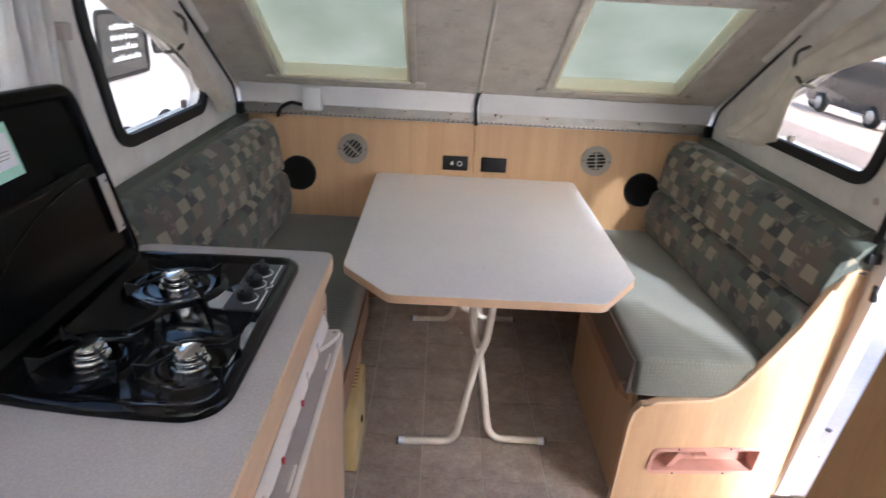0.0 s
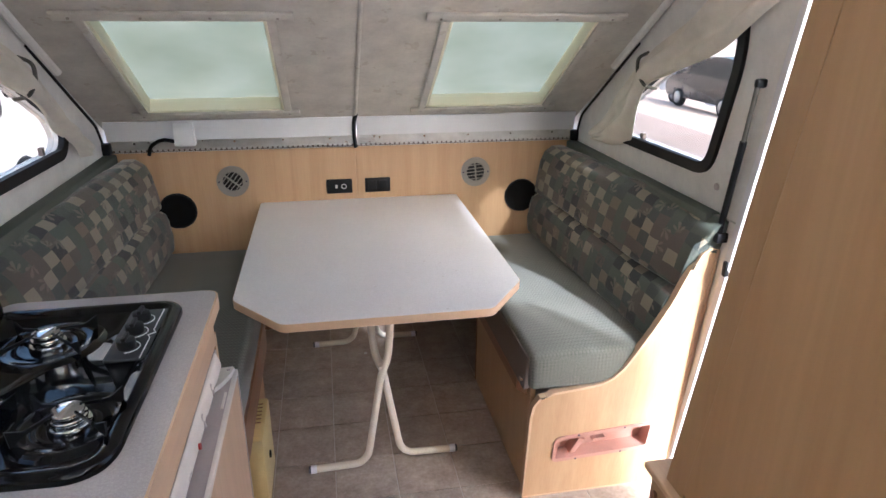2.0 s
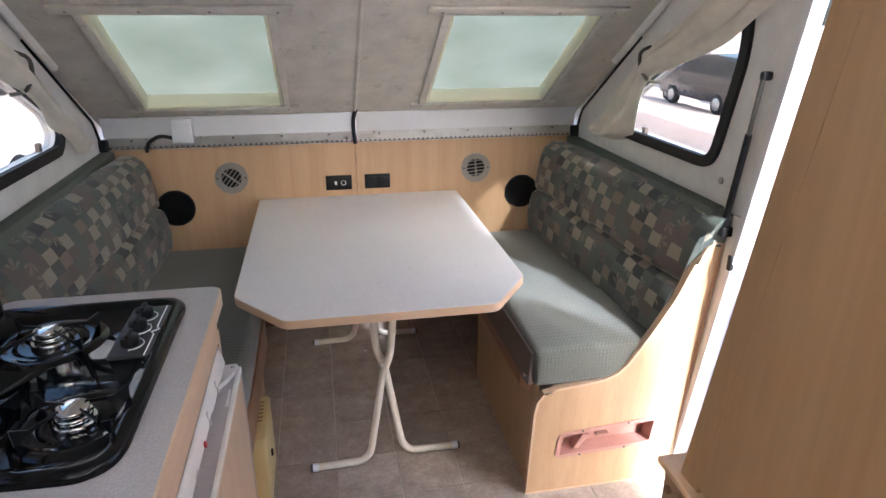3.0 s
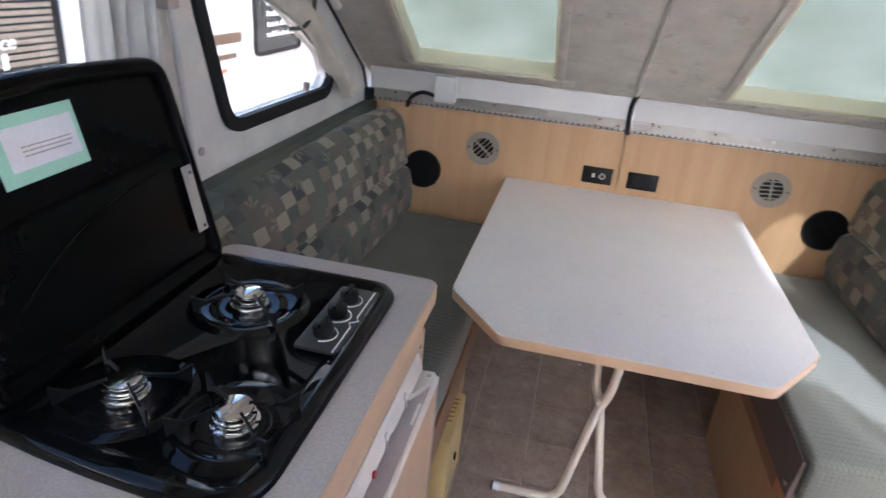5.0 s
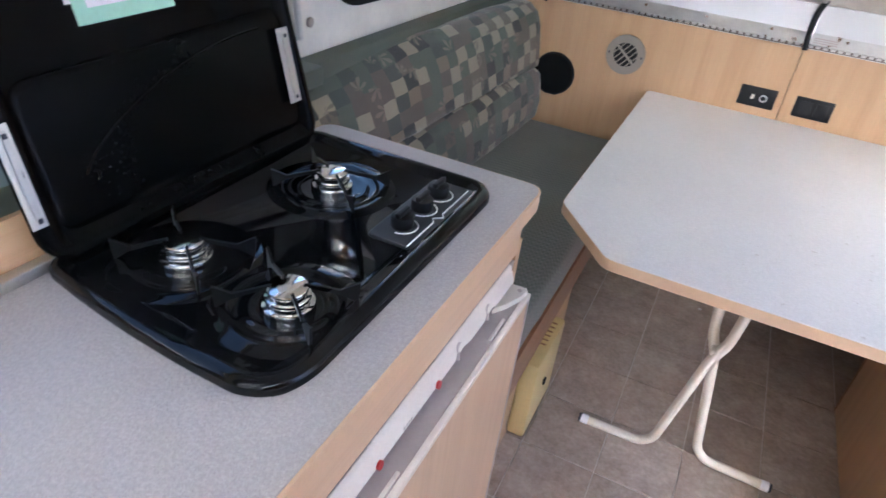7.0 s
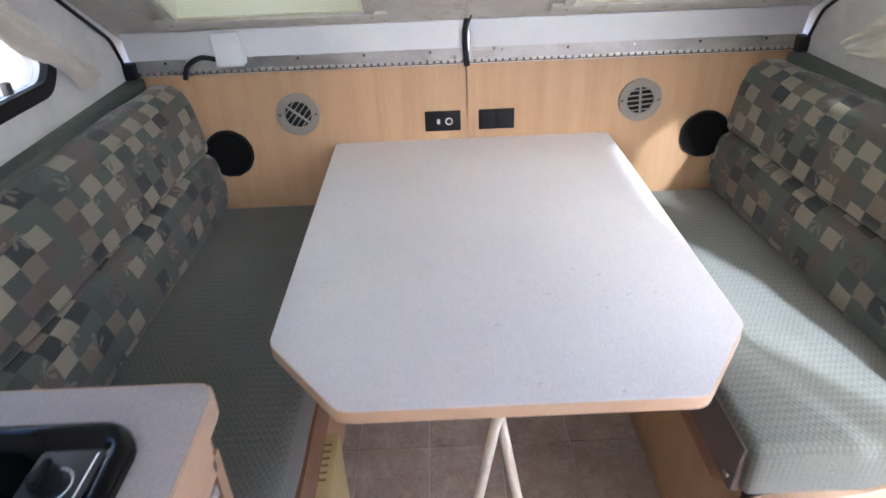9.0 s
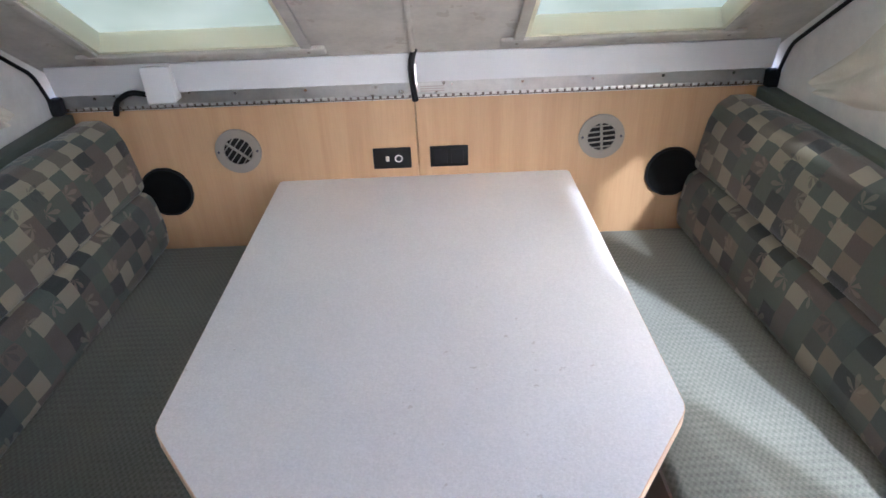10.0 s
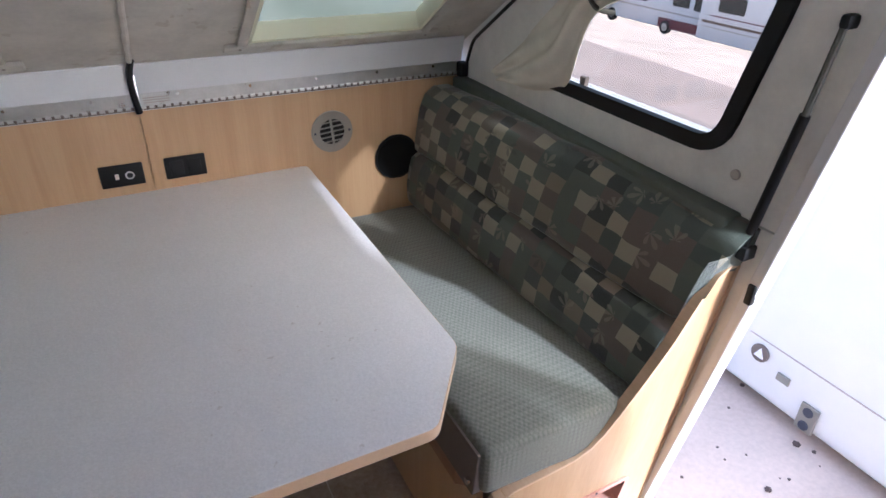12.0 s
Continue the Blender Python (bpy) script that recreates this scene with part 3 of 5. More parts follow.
# seam up the roof between the two ceiling sheets
sm = thing("seam_strip", "pale strip covering the seam of the roof lining", "trim")
ya, yb = -0.06, RIDGE
smooth(part("strip", tube([(0.003, ya, roof_z(ya) - 0.002), (0.003, yb, roof_z(yb) - 0.002)], 0.007, 8), M_CEIL, sm))
gk = thing("gasket", "black rubber gasket in the gap between the hinged boards", "gasket")
smooth(part("strip", tube(bend([(0.012, -0.055, 1.105), (-0.004, -0.05, 1.06), (-0.003, -0.03, 1.0), (0.002, -0.026, 0.955)], 0.03), 0.008, 8), M_RUBBER, gk))
for sx in (-1, 1):
    g = thing("corner_gasket", "black rubber gasket in the corner of the gable", "gasket")
    pts = [(sx * (W - 0.012), -0.03, roof_z(-0.03) - 0.12), (sx * (W - 0.006), -0.07, roof_z(-0.07) - 0.03), (sx * (W - 0.004), -0.5, roof_z(-0.5) - 0.012)]
    smooth(part("strip", tube(bend(pts, 0.025), 0.0048, 8), M_RUBBER, g))
    part("plug", box((sx * W - 0.03 * (sx > 0) - 0.0 * sx, -0.045, 0.955), (sx * W + 0.03 * (sx < 0), -0.013, 1.0), 0.006), M_RUBBER, g)
    tr = thing("roof_edge_trim", "white plastic trim where roof meets gable", "trim")
    pts = [(sx * (W - 0.02), -0.36, roof_z(-0.36) - 0.004), (sx * (W - 0.02), -1.15, roof_z(-1.15) - 0.004)]
    smooth(part("strip", tube(pts, 0.014, 8), M_SIDE, tr))

# junction box with its cable
jb = thing("junction_box", "small white cable cover box on the hinge board", "cable box")
smooth(part("cover", box((-0.672, -0.062, 0.985), (-0.600, -0.017, 1.075), 0.004), M_WHITE, jb))
smooth(part("cable", tube(bend([(-0.672, -0.035, 1.0), (-0.72, -0.04, 1.012), (-0.765, -0.035, 0.985), (-0.775, -0.03, 0.95)], 0.04), 0.007, 8), M_RUBBER, jb, "black cable"))


def speaker(x):
    s = thing("speaker", "round black wall speaker with a fine mesh grille", "speaker", "wall speakers", (x, -0.012, 0.722))
    smooth(part("rim", prism(circle(0, 0, 0.072, 36), "y", -0.008, 0.0, bevel=0.003), M_BLACK, s))
    smooth(part("grille", sheet(lambda u, v: (0.066 * u * math.cos(6.2832 * v), -0.0085 - 0.002 * math.sqrt(max(0, 1 - u * u)), 0.066 * u * math.sin(6.2832 * v)), 6, 32), M_MESH, s))


speaker(-0.705), speaker(0.702)


def vent(x, turn):
    s = thing("air_vent", "round taupe wall vent with slanted louvre blades", "vent", "wall vents", (x, -0.012, 0.833))
    smooth(part("ring", ring(circle(0, 0, 0.062, 36), circle(0, 0, 0.038, 36), "y", -0.007, 0.0), M_VENT, s))
    part("backing", prism(circle(0, 0, 0.040, 28), "y", -0.002, -0.001), M_BLACK, s)
    c, sn = math.cos(radians(turn)), math.sin(radians(turn))

    def rot(p, q):
        return (p * c - q * sn, p * sn + q * c)
    for k in range(-2, 3):
        q = k * 0.0145
        half = math.sqrt(0.038 ** 2 - q * q)
        part("louvre", prism([rot(-half, q - 0.0016), rot(half, q - 0.0016), rot(half, q + 0.0016), rot(-half, q + 0.0016)], "y", -0.006, -0.002), M_VENT, s)
    part("bar", prism([rot(-0.003, -0.038), rot(0.003, -0.038), rot(0.003, 0.038), rot(-0.003, 0.038)], "y", -0.0075, -0.003), M_VENT, s)
    for sx in (-1, 1):
        part("screw", prism(circle(sx * 0.052, 0, 0.0035, 8), "y", -0.0082, -0.007), M_INK, s)


vent(-0.485, 50), vent(0.498, 5)


def outlet(x, kind):
    s = thing("power_socket" if kind else "switch_plate", "black plastic wall plate with " + ("two dark socket covers" if kind else "a rocker and a round socket"), "wall plate", "", (x, -0.012, 0.795))
    smooth(part("plate", box((-0.052, -0.006, -0.030), (0.052, 0.0, 0.030), 0.003), M_BLACK, s))
    if kind:
        for sx in (-1, 1):
            smooth(part("cover", box((sx * 0.022 - 0.017, -0.009, -0.02), (sx * 0.022 + 0.017, -0.006, 0.02), 0.002), M_RUBBER, s))
    else:
        smooth(part("socket_ring", ring(circle(0.018, 0, 0.011, 20), circle(0.018, 0, 0.0075, 20), "y", -0.009, -0.006), M_CHROME, s, "chrome socket ring"))
        part("rocker", box((-0.017, -0.010, -0.007), (-0.008, -0.006, 0.007), 0.001), M_IVORY, s)
    return s


outlet(-0.071, 0), outlet(0.085, 1)


# ---- skylights ----
def skylight(x0, x1, flip=False, acrylic=M_FROST):
    s = thing("skylight", "frosted acrylic roof skylight with a cream inner frame", "skylight", "roof skylights", (0, SKY_Y0, roof_z(SKY_Y0)))
    s.rotation_euler = (-ang, 0, 0)
    if flip:
        s.location, s.rotation_euler = (0.0, 2 * RIDGE - SKY_Y0, roof_z(SKY_Y0)), (-ang, 0, math.pi)
    L = (SKY_Y0 - (SKY_Y1 if not flip else -1.35)) / math.cos(ang)
    f = 0.024
    # local: x across, -y up the slope, z out of the roof

    def fr(name, a, b, m=M_CEIL, bev=0.004, **k):
        return smooth(part(name, box(a, b, bev), m, s, **k))
    fr("frame_side", (x0 - f, -L - f, -0.010), (x0 + 0.002, f, 0.0))
    fr("frame_side", (x1 - 0.002, -L - f, -0.010), (x1 + f, f, 0.0))
    fr("frame_foot", (x0 - f - 0.03, 0.0, -0.013), (x1 + f + 0.03, f + 0.012, -0.001))
    fr("frame_head", (x0 - f - 0.05, -L - f - 0.012, -0.013), (x1 + f + 0.05, -L, -0.001))
    for i in range(2):
        part("screw", prism(circle(x0 - 0.015 + i * (x1 - x0 + 0.03), 0.016, 0.004, 8), "z", -0.0145, -0.012), M_VENT, s)
    for i in range(4):
        part("screw", prism(circle(x0 - 0.03 + i * (x1 - x0 + 0.06) / 3, -L - 0.016, 0.0045, 8), "z", -0.0150, -0.0125), M_VENT, s)
    d = 0.044
    part("reveal", box((x0, -L, -0.004), (x0 + 0.012, 0.0, d)), M_SKYFRAME, s)
    part("reveal", box((x1 - 0.012, -L, -0.004), (x1, 0.0, d)), M_SKYFRAME, s)
    part("reveal", box((x0 + 0.012, -0.012, -0.004), (x1 - 0.012, 0.0, d)), M_SKYFRAME, s)
    part("reveal", box((x0 + 0.012, -L, -0.004), (x1 - 0.012, -L + 0.012, d)), M_SKYFRAME, s)
    part("pane", box((x0 + 0.004, -L + 0.004, d), (x1 - 0.004, -0.004, d + 0.004)), acrylic, s, "frosted pane")


skylight(-0.738, -0.257), skylight(0.268, 0.743)
# front pair added out of view to light the room, stronger from the right
skylight(-0.743, -0.10, True, M_FRONTBRIGHT), skylight(0.10, 0.738, True, M_FRONTDIM)

# ---- dinette ----
tb = thing("dinette_table", "grey speckled laminate table with clipped corners and folding cream legs", "table")
TX0, TX1, TF, TM = -0.388, 0.416, -1.108, -0.942
outline = rounded([(TX0, -0.014), (TX1, -0.014), (TX1, TM), (0.292, TF), (-0.252, TF), (TX0, TM)], 0.018, 3)
part("tabletop", prism(inset(outline, 0.0015), "z", 0.719, 0.740), M_TABLE, tb)
smooth(part("edge_band", ring(outline, inset(outline, 0.004), "z", 0.7165, 0.7385), M_EDGE, tb, "maple wood edge banding"))
part("underside", prism(inset(outline, 0.012), "z", 0.7121, 0.7189), M_EDGE, tb)
for y_top, y_foot, mid, half in ((-0.755, -0.755, 0.02, 0.2465), (-0.145, 0.113, 0.0155, 0.2325)):
    def leg_y(z):
        return y_foot + (y_top - y_foot) * z / 0.706
    for sx in (-1, 1):
        ft = mid + half * sx
        path = [(mid - 0.045 * sx, 0.706), (mid - 0.02 * sx, 0.42), (mid + 0.004 * sx, 0.36), (mid + 0.055 * sx, 0.05), (mid + 0.085 * sx, 0.018), (ft, 0.014)]
        pts = bend([(x, leg_y(z) + 0.014 * sx, z) for x, z in path], 0.05)
        lg = smooth(part("leg", tube(pts, 0.0125, 10), M_CREAM, tb))
        yf = leg_y(0.0145) + 0.014 * sx
        smooth(part("foot_cap", tube([(ft - 0.016 * sx, yf, 0.0145), (ft + 0.004 * sx, yf, 0.0145)], 0.0138, 12), M_PAPER, lg, "white plastic foot cap"))
        smooth(part("foot_plug", tube([(ft + 0.004 * sx, yf, 0.0145), (ft + 0.011 * sx, yf, 0.0145)], 0.0120, 12), M_INK, lg, "dark rubber foot plug"))
    yp = leg_y(0.385)
    part("pivot", box((mid - 0.012, yp - 0.022, 0.378), (mid + 0.012, yp + 0.022, 0.394), 0.003), M_CREAM, tb)
    part("leg_bracket", box((mid - 0.065, y_top - 0.02, 0.704), (mid + 0.065, y_top + 0.02, 0.712)), M_CREAM, tb)


def cushion_bm(lo, hi, r, puff, cuts=14):
    """A soft box: rounded and slightly swollen, with uneven faces."""
    bm = box(lo, hi, r, 4)
    bmesh.ops.subdivide_edges(bm, edges=[e for e in bm.edges if e.calc_length() > 0.12], cuts=cuts, use_grid_fill=True)
    c = (Vector(lo) + Vector(hi)) / 2
    h = (Vector(hi) - Vector(lo)) / 2
    for v in bm.verts:
        d = v.co - c
        t = [1 - min(1, abs(d[i]) / h[i]) ** 2 for i in range(3)]
        v.co.z += puff * (t[0] * t[1]) ** 0.5 * (1 if d.z > 0 else 0)
        v.co += Vector((noise.noise(v.co * 9), noise.noise(v.co * 9 + Vector((5, 0, 0))), noise.noise(v.co * 7 + Vector((0, 9, 0))))) * 0.004
    return bm


SEAT = 0.556
for sx, xf, yn in ((1, 0.425, -1.047), (-1, -0.375, -1.185)):
    st = thing("bench_cushion", "grey-green woven bench seat cushion", "cushion", "dinette seat cushions")
    lo, hi = (min(sx * 0.90, xf), yn, 0.424), (max(sx * 0.90, xf), -0.016, SEAT - 0.008)
    smooth(part("cushion", cushion_bm(lo, hi, 0.022, 0.010), M_SEAT, st), 60)
    if sx > 0:
        part("facing", prism([(xf - 0.012, 0.426), (xf + 0.006, 0.426), (xf + 0.014, 0.531), (xf - 0.004, 0.531)], "y", yn + 0.018, -0.03, bevel=0.003), M_FACING, st, "brown vinyl front facing")
        smooth(part("button", prism(circle(yn + 0.035, 0.452, 0.008, 12), "x", xf - 0.018, xf - 0.009), M_CHROME, st, "metal snap button"))


def backrest(sx, yn):
    """Two stacked rolls with a tuck between them, drawn along the wall."""
    low = [(0.752, 0.545), (0.737, 0.565), (0.734, 0.62), (0.741, 0.69), (0.750, 0.718), (0.768, 0.731), (0.90, 0.732), (0.905, 0.545)]
    high = [(0.772, 0.730), (0.760, 0.741), (0.766, 0.80), (0.778, 0.87), (0.796, 0.915), (0.826, 0.938), (0.862, 0.938), (0.886, 0.918), (0.895, 0.86), (0.90, 0.730)]
    b = thing("dinette_cushion", "green and brown patchwork backrest cushion with leaf sprigs", "cushion", "dinette backrests")
    for name, prof in (("lower_roll", low), ("upper_roll", high)):
        mid = Vector((sum(p[0] for p in prof), sum(p[1] for p in prof))) / len(prof)

        def shape(u, v, prof=prof, mid=mid):
            k = v * len(prof)
            i = int(k) % len(prof)
            p = Vector(prof[i]).lerp(Vector(prof[(i + 1) % len(prof)]), k - int(k))
            far = yn if sx < 0 else -0.9835 - 0.105 * p.y - 0.034 * min(1.0, max(0.0, (p.y - 0.868) / 0.03))
            y = -0.016 + u * (far + 0.016)
            e = min(1.0, min(u * abs(yn), (1 - u) * abs(yn)) / 0.035)
            q = mid.lerp(p, 0.93 + 0.07 * math.sqrt(max(0.0, 1 - (1 - e) ** 2)))
            wob = 0.006 * noise.noise(Vector((q.x * 4, y * 7, q.y * 9)))
            splay = u * ((0.052 + 0.042 * max(0.0, (q.y - 0.56) / 0.37)) if sx > 0 else (0.03 + 0.072 * max(0.0, (q.y - 0.56) / 0.37)))
            return Vector((sx * min(q.x + wob + splay, 0.93), y, q.y + wob * 0.6 + 0.016 * u * max(0.0, (q.y - 0.84) / 0.10) * (sx > 0)))
        bm = sheet(shape, 60, len(prof) * 4)
        bmesh.ops.remove_doubles(bm, verts=bm.verts, dist=1e-5)
        bmesh.ops.holes_fill(bm, edges=[e for e in bm.edges if e.is_boundary])
        smooth(part(name, bm, M_BACK, b), 70)


backrest(1, -1.045), backrest(-1, -1.175)

# right bench: box, curved end panel, recessed fitting
br = thing("bench", "maple laminate bench box with a curved end panel", "bench")
part("front", box((0.452, -0.985, 0.0), (0.468, -0.30, 0.405)), M_WOOD, br)
part("front_edge", box((0.450, -0.300, 0.0), (0.470, -0.290, 0.405), 0.002), M_BROWN, br, "dark raw edge of the open cubby")
part("deck", box((0.468, -1.0, 0.405), (0.93, -0.014, 0.42)), M_WOOD, br)
end = [(0.438, 0.0), (0.93, 0.0), (0.93, 0.858), (0.905, 0.862), (0.884, 0.845), (0.862, 0.80), (0.825, 0.69), (0.785, 0.605), (0.745, 0.53), (0.715, 0.478), (0.685, 0.446), (0.645, 0.428), (0.59, 0.420), (0.50, 0.411), (0.462, 0.400), (0.444, 0.372), (0.438, 0.33)]
hole_e = rounded([(0.528, 0.150), (0.838, 0.165), (0.842, 0.255), (0.533, 0.232)], 0.012, 3)


def lean(bm):
    """The bench end leans out with the doorway."""
    for v in bm.verts:
        v.co.y += 0.03 - 0.105 * v.co.z
    return bm


part("end_panel", lean(with_hole(end, hole_e, "y", -1.034, -1.016)), M_WOOD, br)
smooth(part("edge_band", lean(ring(inset(end, -0.003), inset(end, 0.005), "y", -1.037, -1.013)), M_LITPALE, br, "pale rounded edge band"))
part("rail", prism([(0.451, 0.352), (0.416, 0.380), (0.416, 0.424), (0.451, 0.424)], "y", -0.955, -0.30), M_BROWN, br, "dark stained wooden rail")
fx = thing("recessed_latch", "pinkish plastic recessed fitting in the bench end", "fitting")
smooth(part("flange", lean(ring(inset(hole_e, -0.009), inset(hole_e, 0.004), "y", -1.039, -1.034)), M_PINK, fx))
smooth(part("well", lean(ring(inset(hole_e, 0.0005), inset(hole_e, 0.003), "y", -1.036, -0.985)), M_PINK, fx))
part("well_back", lean(prism(inset(hole_e, 0.0005), "y", -0.987, -0.983)), M_PINK, fx)
part("lever", lean(prism([(0.58, 0.165), (0.60, 0.165), (0.628, 0.215), (0.607, 0.222)], "y", -1.03, -0.99, bevel=0.003)), M_PINK, fx)
part("lever", lean(prism([(0.66, 0.195), (0.70, 0.195), (0.70, 0.205), (0.66, 0.205)], "y", -1.02, -0.99, bevel=0.002)), M_PINK, fx)
for p in ((0.60, 0.243), (0.75, 0.253), (0.60, 0.147), (0.75, 0.155)):
    part("screw", lean(prism(circle(p[0], p[1], 0.0035, 8), "y", -1.0405, -1.0385)), M_INK, fx)

bl = thing("bench", "maple laminate bench box under the seat", "bench")
part("front", box((-0.415, -1.19, 0.0), (-0.40, -0.42, 0.405)), M_WOOD, bl)
part("deck", box((-0.93, -1.19, 0.405), (-0.415, -0.014, 0.42)), M_WOOD, bl)
part("rail", prism([(-0.40, 0.305), (-0.372, 0.315), (-0.372, 0.424), (-0.40, 0.424)], "y", -1.19, -0.43), M_BROWN, bl, "dark stained wooden rail")
yb_ = thing("vent_cover", "yellowed plastic vent cover on the bench front", "vent cover")
smooth(part("cover", box((-0.400, -0.93, 0.012), (-0.352, -0.70, 0.272), 0.008), M_YELLOW, yb_))
for k in range(6):
    part("slot", box((-0.392, -0.84 + 0.020 * k, 0.2715), (-0.366, -0.835 + 0.020 * k, 0.273)), M_BROWN, yb_)
part("latch", box((-0.353, -0.83, 0.13), (-0.346, -0.815, 0.15), 0.002), M_BLACK, yb_)

# ---- galley ----
ct = thing("worktop", "grey speckled laminate worktop with a maple edge", "worktop")
CT = rounded([(-0.372, -1.195), (-0.80, -1.195), (-0.80, -2.75), (-0.372, -2.75)], 0.03, 4)
part("top", prism(CT, "z", 0.858, 0.884), M_COUNTER, ct)
smooth(part("edge_band", ring(inset(CT, -0.004), inset(CT, 0.002), "z", 0.852, 0.8825), M_EDGE, ct, "maple edge banding"))
gc = thing("galley_cabinet", "maple laminate kitchen cabinet with a built-in fridge", "cabinet")
part("side", box((-0.795, -1.225, 0.0), (-0.392, -1.208, 0.858)), M_WOOD, gc)
# apron wood carries the doorway's light in its colour
part("apron", box((-0.402, -2.75, 0.764), (-0.386, -1.225, 0.856)), M_LITPALE, gc)
part("body", box((-0.405, -2.75, 0.0), (-0.388, -1.86, 0.787)), M_WOOD, gc)
part("stile", box((-0.402, -1.232, 0.0), (-0.386, -1.209, 0.787)), M_WOOD, gc)
fg = thing("fridge", "built-in fridge with ivory control strip and maple door", "fridge")
FY0, FY1 = -1.855, -1.236
part("case", box((-0.79, FY0, 0.02), (-0.415, FY1, 0.755)), M_TAUPE, fg)
DX, DZ, DY = -0.348, 0.703, FY1 - 0.006
smooth(part("door", box((-0.405, FY0, 0.03), (DX, DY, DZ), 0.004), M_GREIGE, fg, "taupe door with a flat top edge"))
part("door_panel", box((DX - 0.001, FY0 + 0.006, 0.045), (DX + 0.0035, DY - 0.007, DZ - 0.012)), M_LITMAPLE, fg, "maple door insert, lightened for doorway light")
smooth(part("trim_strip", box((DX - 0.004, FY0 + 0.002, DZ - 0.010), (DX + 0.005, DY + 0.001, DZ + 0.002), 0.0015), M_IVORY, fg, "ivory strip along the door's top edge"))
smooth(part("trim_strip", box((DX - 0.003, DY - 0.006, 0.04), (DX + 0.005, DY + 0.001, DZ - 0.011), 0.0015), M_TAUPE, fg))
part("top_flange", box((-0.415, FY0, 0.742), (-0.3835, FY1 - 0.006, 0.7605), 0.001), M_TAUPE, fg)
# rounded hood leaning out over the door, its lower lip scalloped round the dials
DIALS = [(-1.372, 0), (-1.478, 0), (-1.548, 1), (-1.640, 2), (-1.700, 1), (-1.800, 0)]


def lip(y):
    """How far the hood's lower lip lifts at y."""
    return sum(0.008 * math.exp(-((y - d - 0.012) / 0.016) ** 2) for d, kind in DIALS if kind == 0)


def hood(u, v):
    y = FY0 + u * (FY1 - 0.018 - FY0)
    round_off = 0.006 * max(0.0, 1 - (1 - u) * (FY1 - FY0) / 0.012) ** 2
    prof = [(-0.412, 0.746), (-0.385, 0.7612), (-0.3805, 0.758), (-0.3765, 0.748), (-0.3735, 0.737), (-0.3725, 0.730), (-0.3755, 0.725), (-0.412, 0.725)]
    k = v * (len(prof) - 1)
    i = min(int(k), len(prof) - 2)
    p = Vector(prof[i]).lerp(Vector(prof[i + 1]), k - i)
    up = lip(y) * min(1.0, max(0.0, (0.748 - p.y) / 0.018))
    return Vector((p.x - round_off, y, p.y + up))


hood_bm = sheet(hood, 150, 14)
bmesh.ops.holes_fill(hood_bm, edges=[e for e in hood_bm.edges if e.is_boundary])
cs = smooth(part("control_strip", hood_bm, M_IVORY, fg, "ivory hooded control strip"), 35)
face = Vector((0.955, 0, 0.295))
for y, kind in DIALS:
    at = Vector((-0.3760, y, 0.7435))
    if kind == 0:
        smooth(part("dial_well", tube([at - face * 0.006, at + face * 0.0010], 0.0085, 18), M_GREIGE, cs, "grey dial recess"))
        smooth(part("dial", tube([at - Vector((0, 0.004, 0.006)), at + face * 0.004 - Vector((0, 0.010, 0.016))], 0.0045, 10), M_TAUPE, cs, "taupe dial"))
    elif kind == 1:
        smooth(part("knob", tube([at - Vector((0, 0, 0.012)), at + face * 0.007 - Vector((0, 0, 0.013))], 0.0060, 12), M_RED, cs, "red knob"))
        smooth(part("dial_well", tube([at + Vector((0, 0.012, -0.003)) - face * 0.005, at + Vector((0, 0.012, -0.003)) + face * 0.001], 0.0045, 12), M_GREIGE, cs))
    else:
        for k in range(4):
            part("print", box((-0.378, y + 0.006 * k, 0.731), (-0.3725, y + 0.003 + 0.006 * k, 0.736)), M_GREIGE, cs)
for y in (DY - 0.002, FY0 + 0.055):
    clip = [(-0.380, y - 0.088), (-0.380, y), (-0.352, y + 0.002), (-0.348, y - 0.006), (-0.352, y - 0.026), (-0.366, y - 0.062)]
    lt = smooth(part("latch", prism(clip, "z", DZ, DZ + 0.011, bevel=0.002), M_IVORY, fg, "ivory corner latch"))
    smooth(part("screw", prism(circle(-0.360, y - 0.014, 0.0042, 12), "z", DZ + 0.011, DZ + 0.0125), M_GREIGE, lt))
for y in (-1.363, -1.708):
    smooth(part("vent_slot", box((-0.3605, y - 0.031, DZ - 0.001), (-0.3545, y + 0.031, DZ + 0.0022), 0.0014), M_IVORY, fg, "ivory slot insert"))


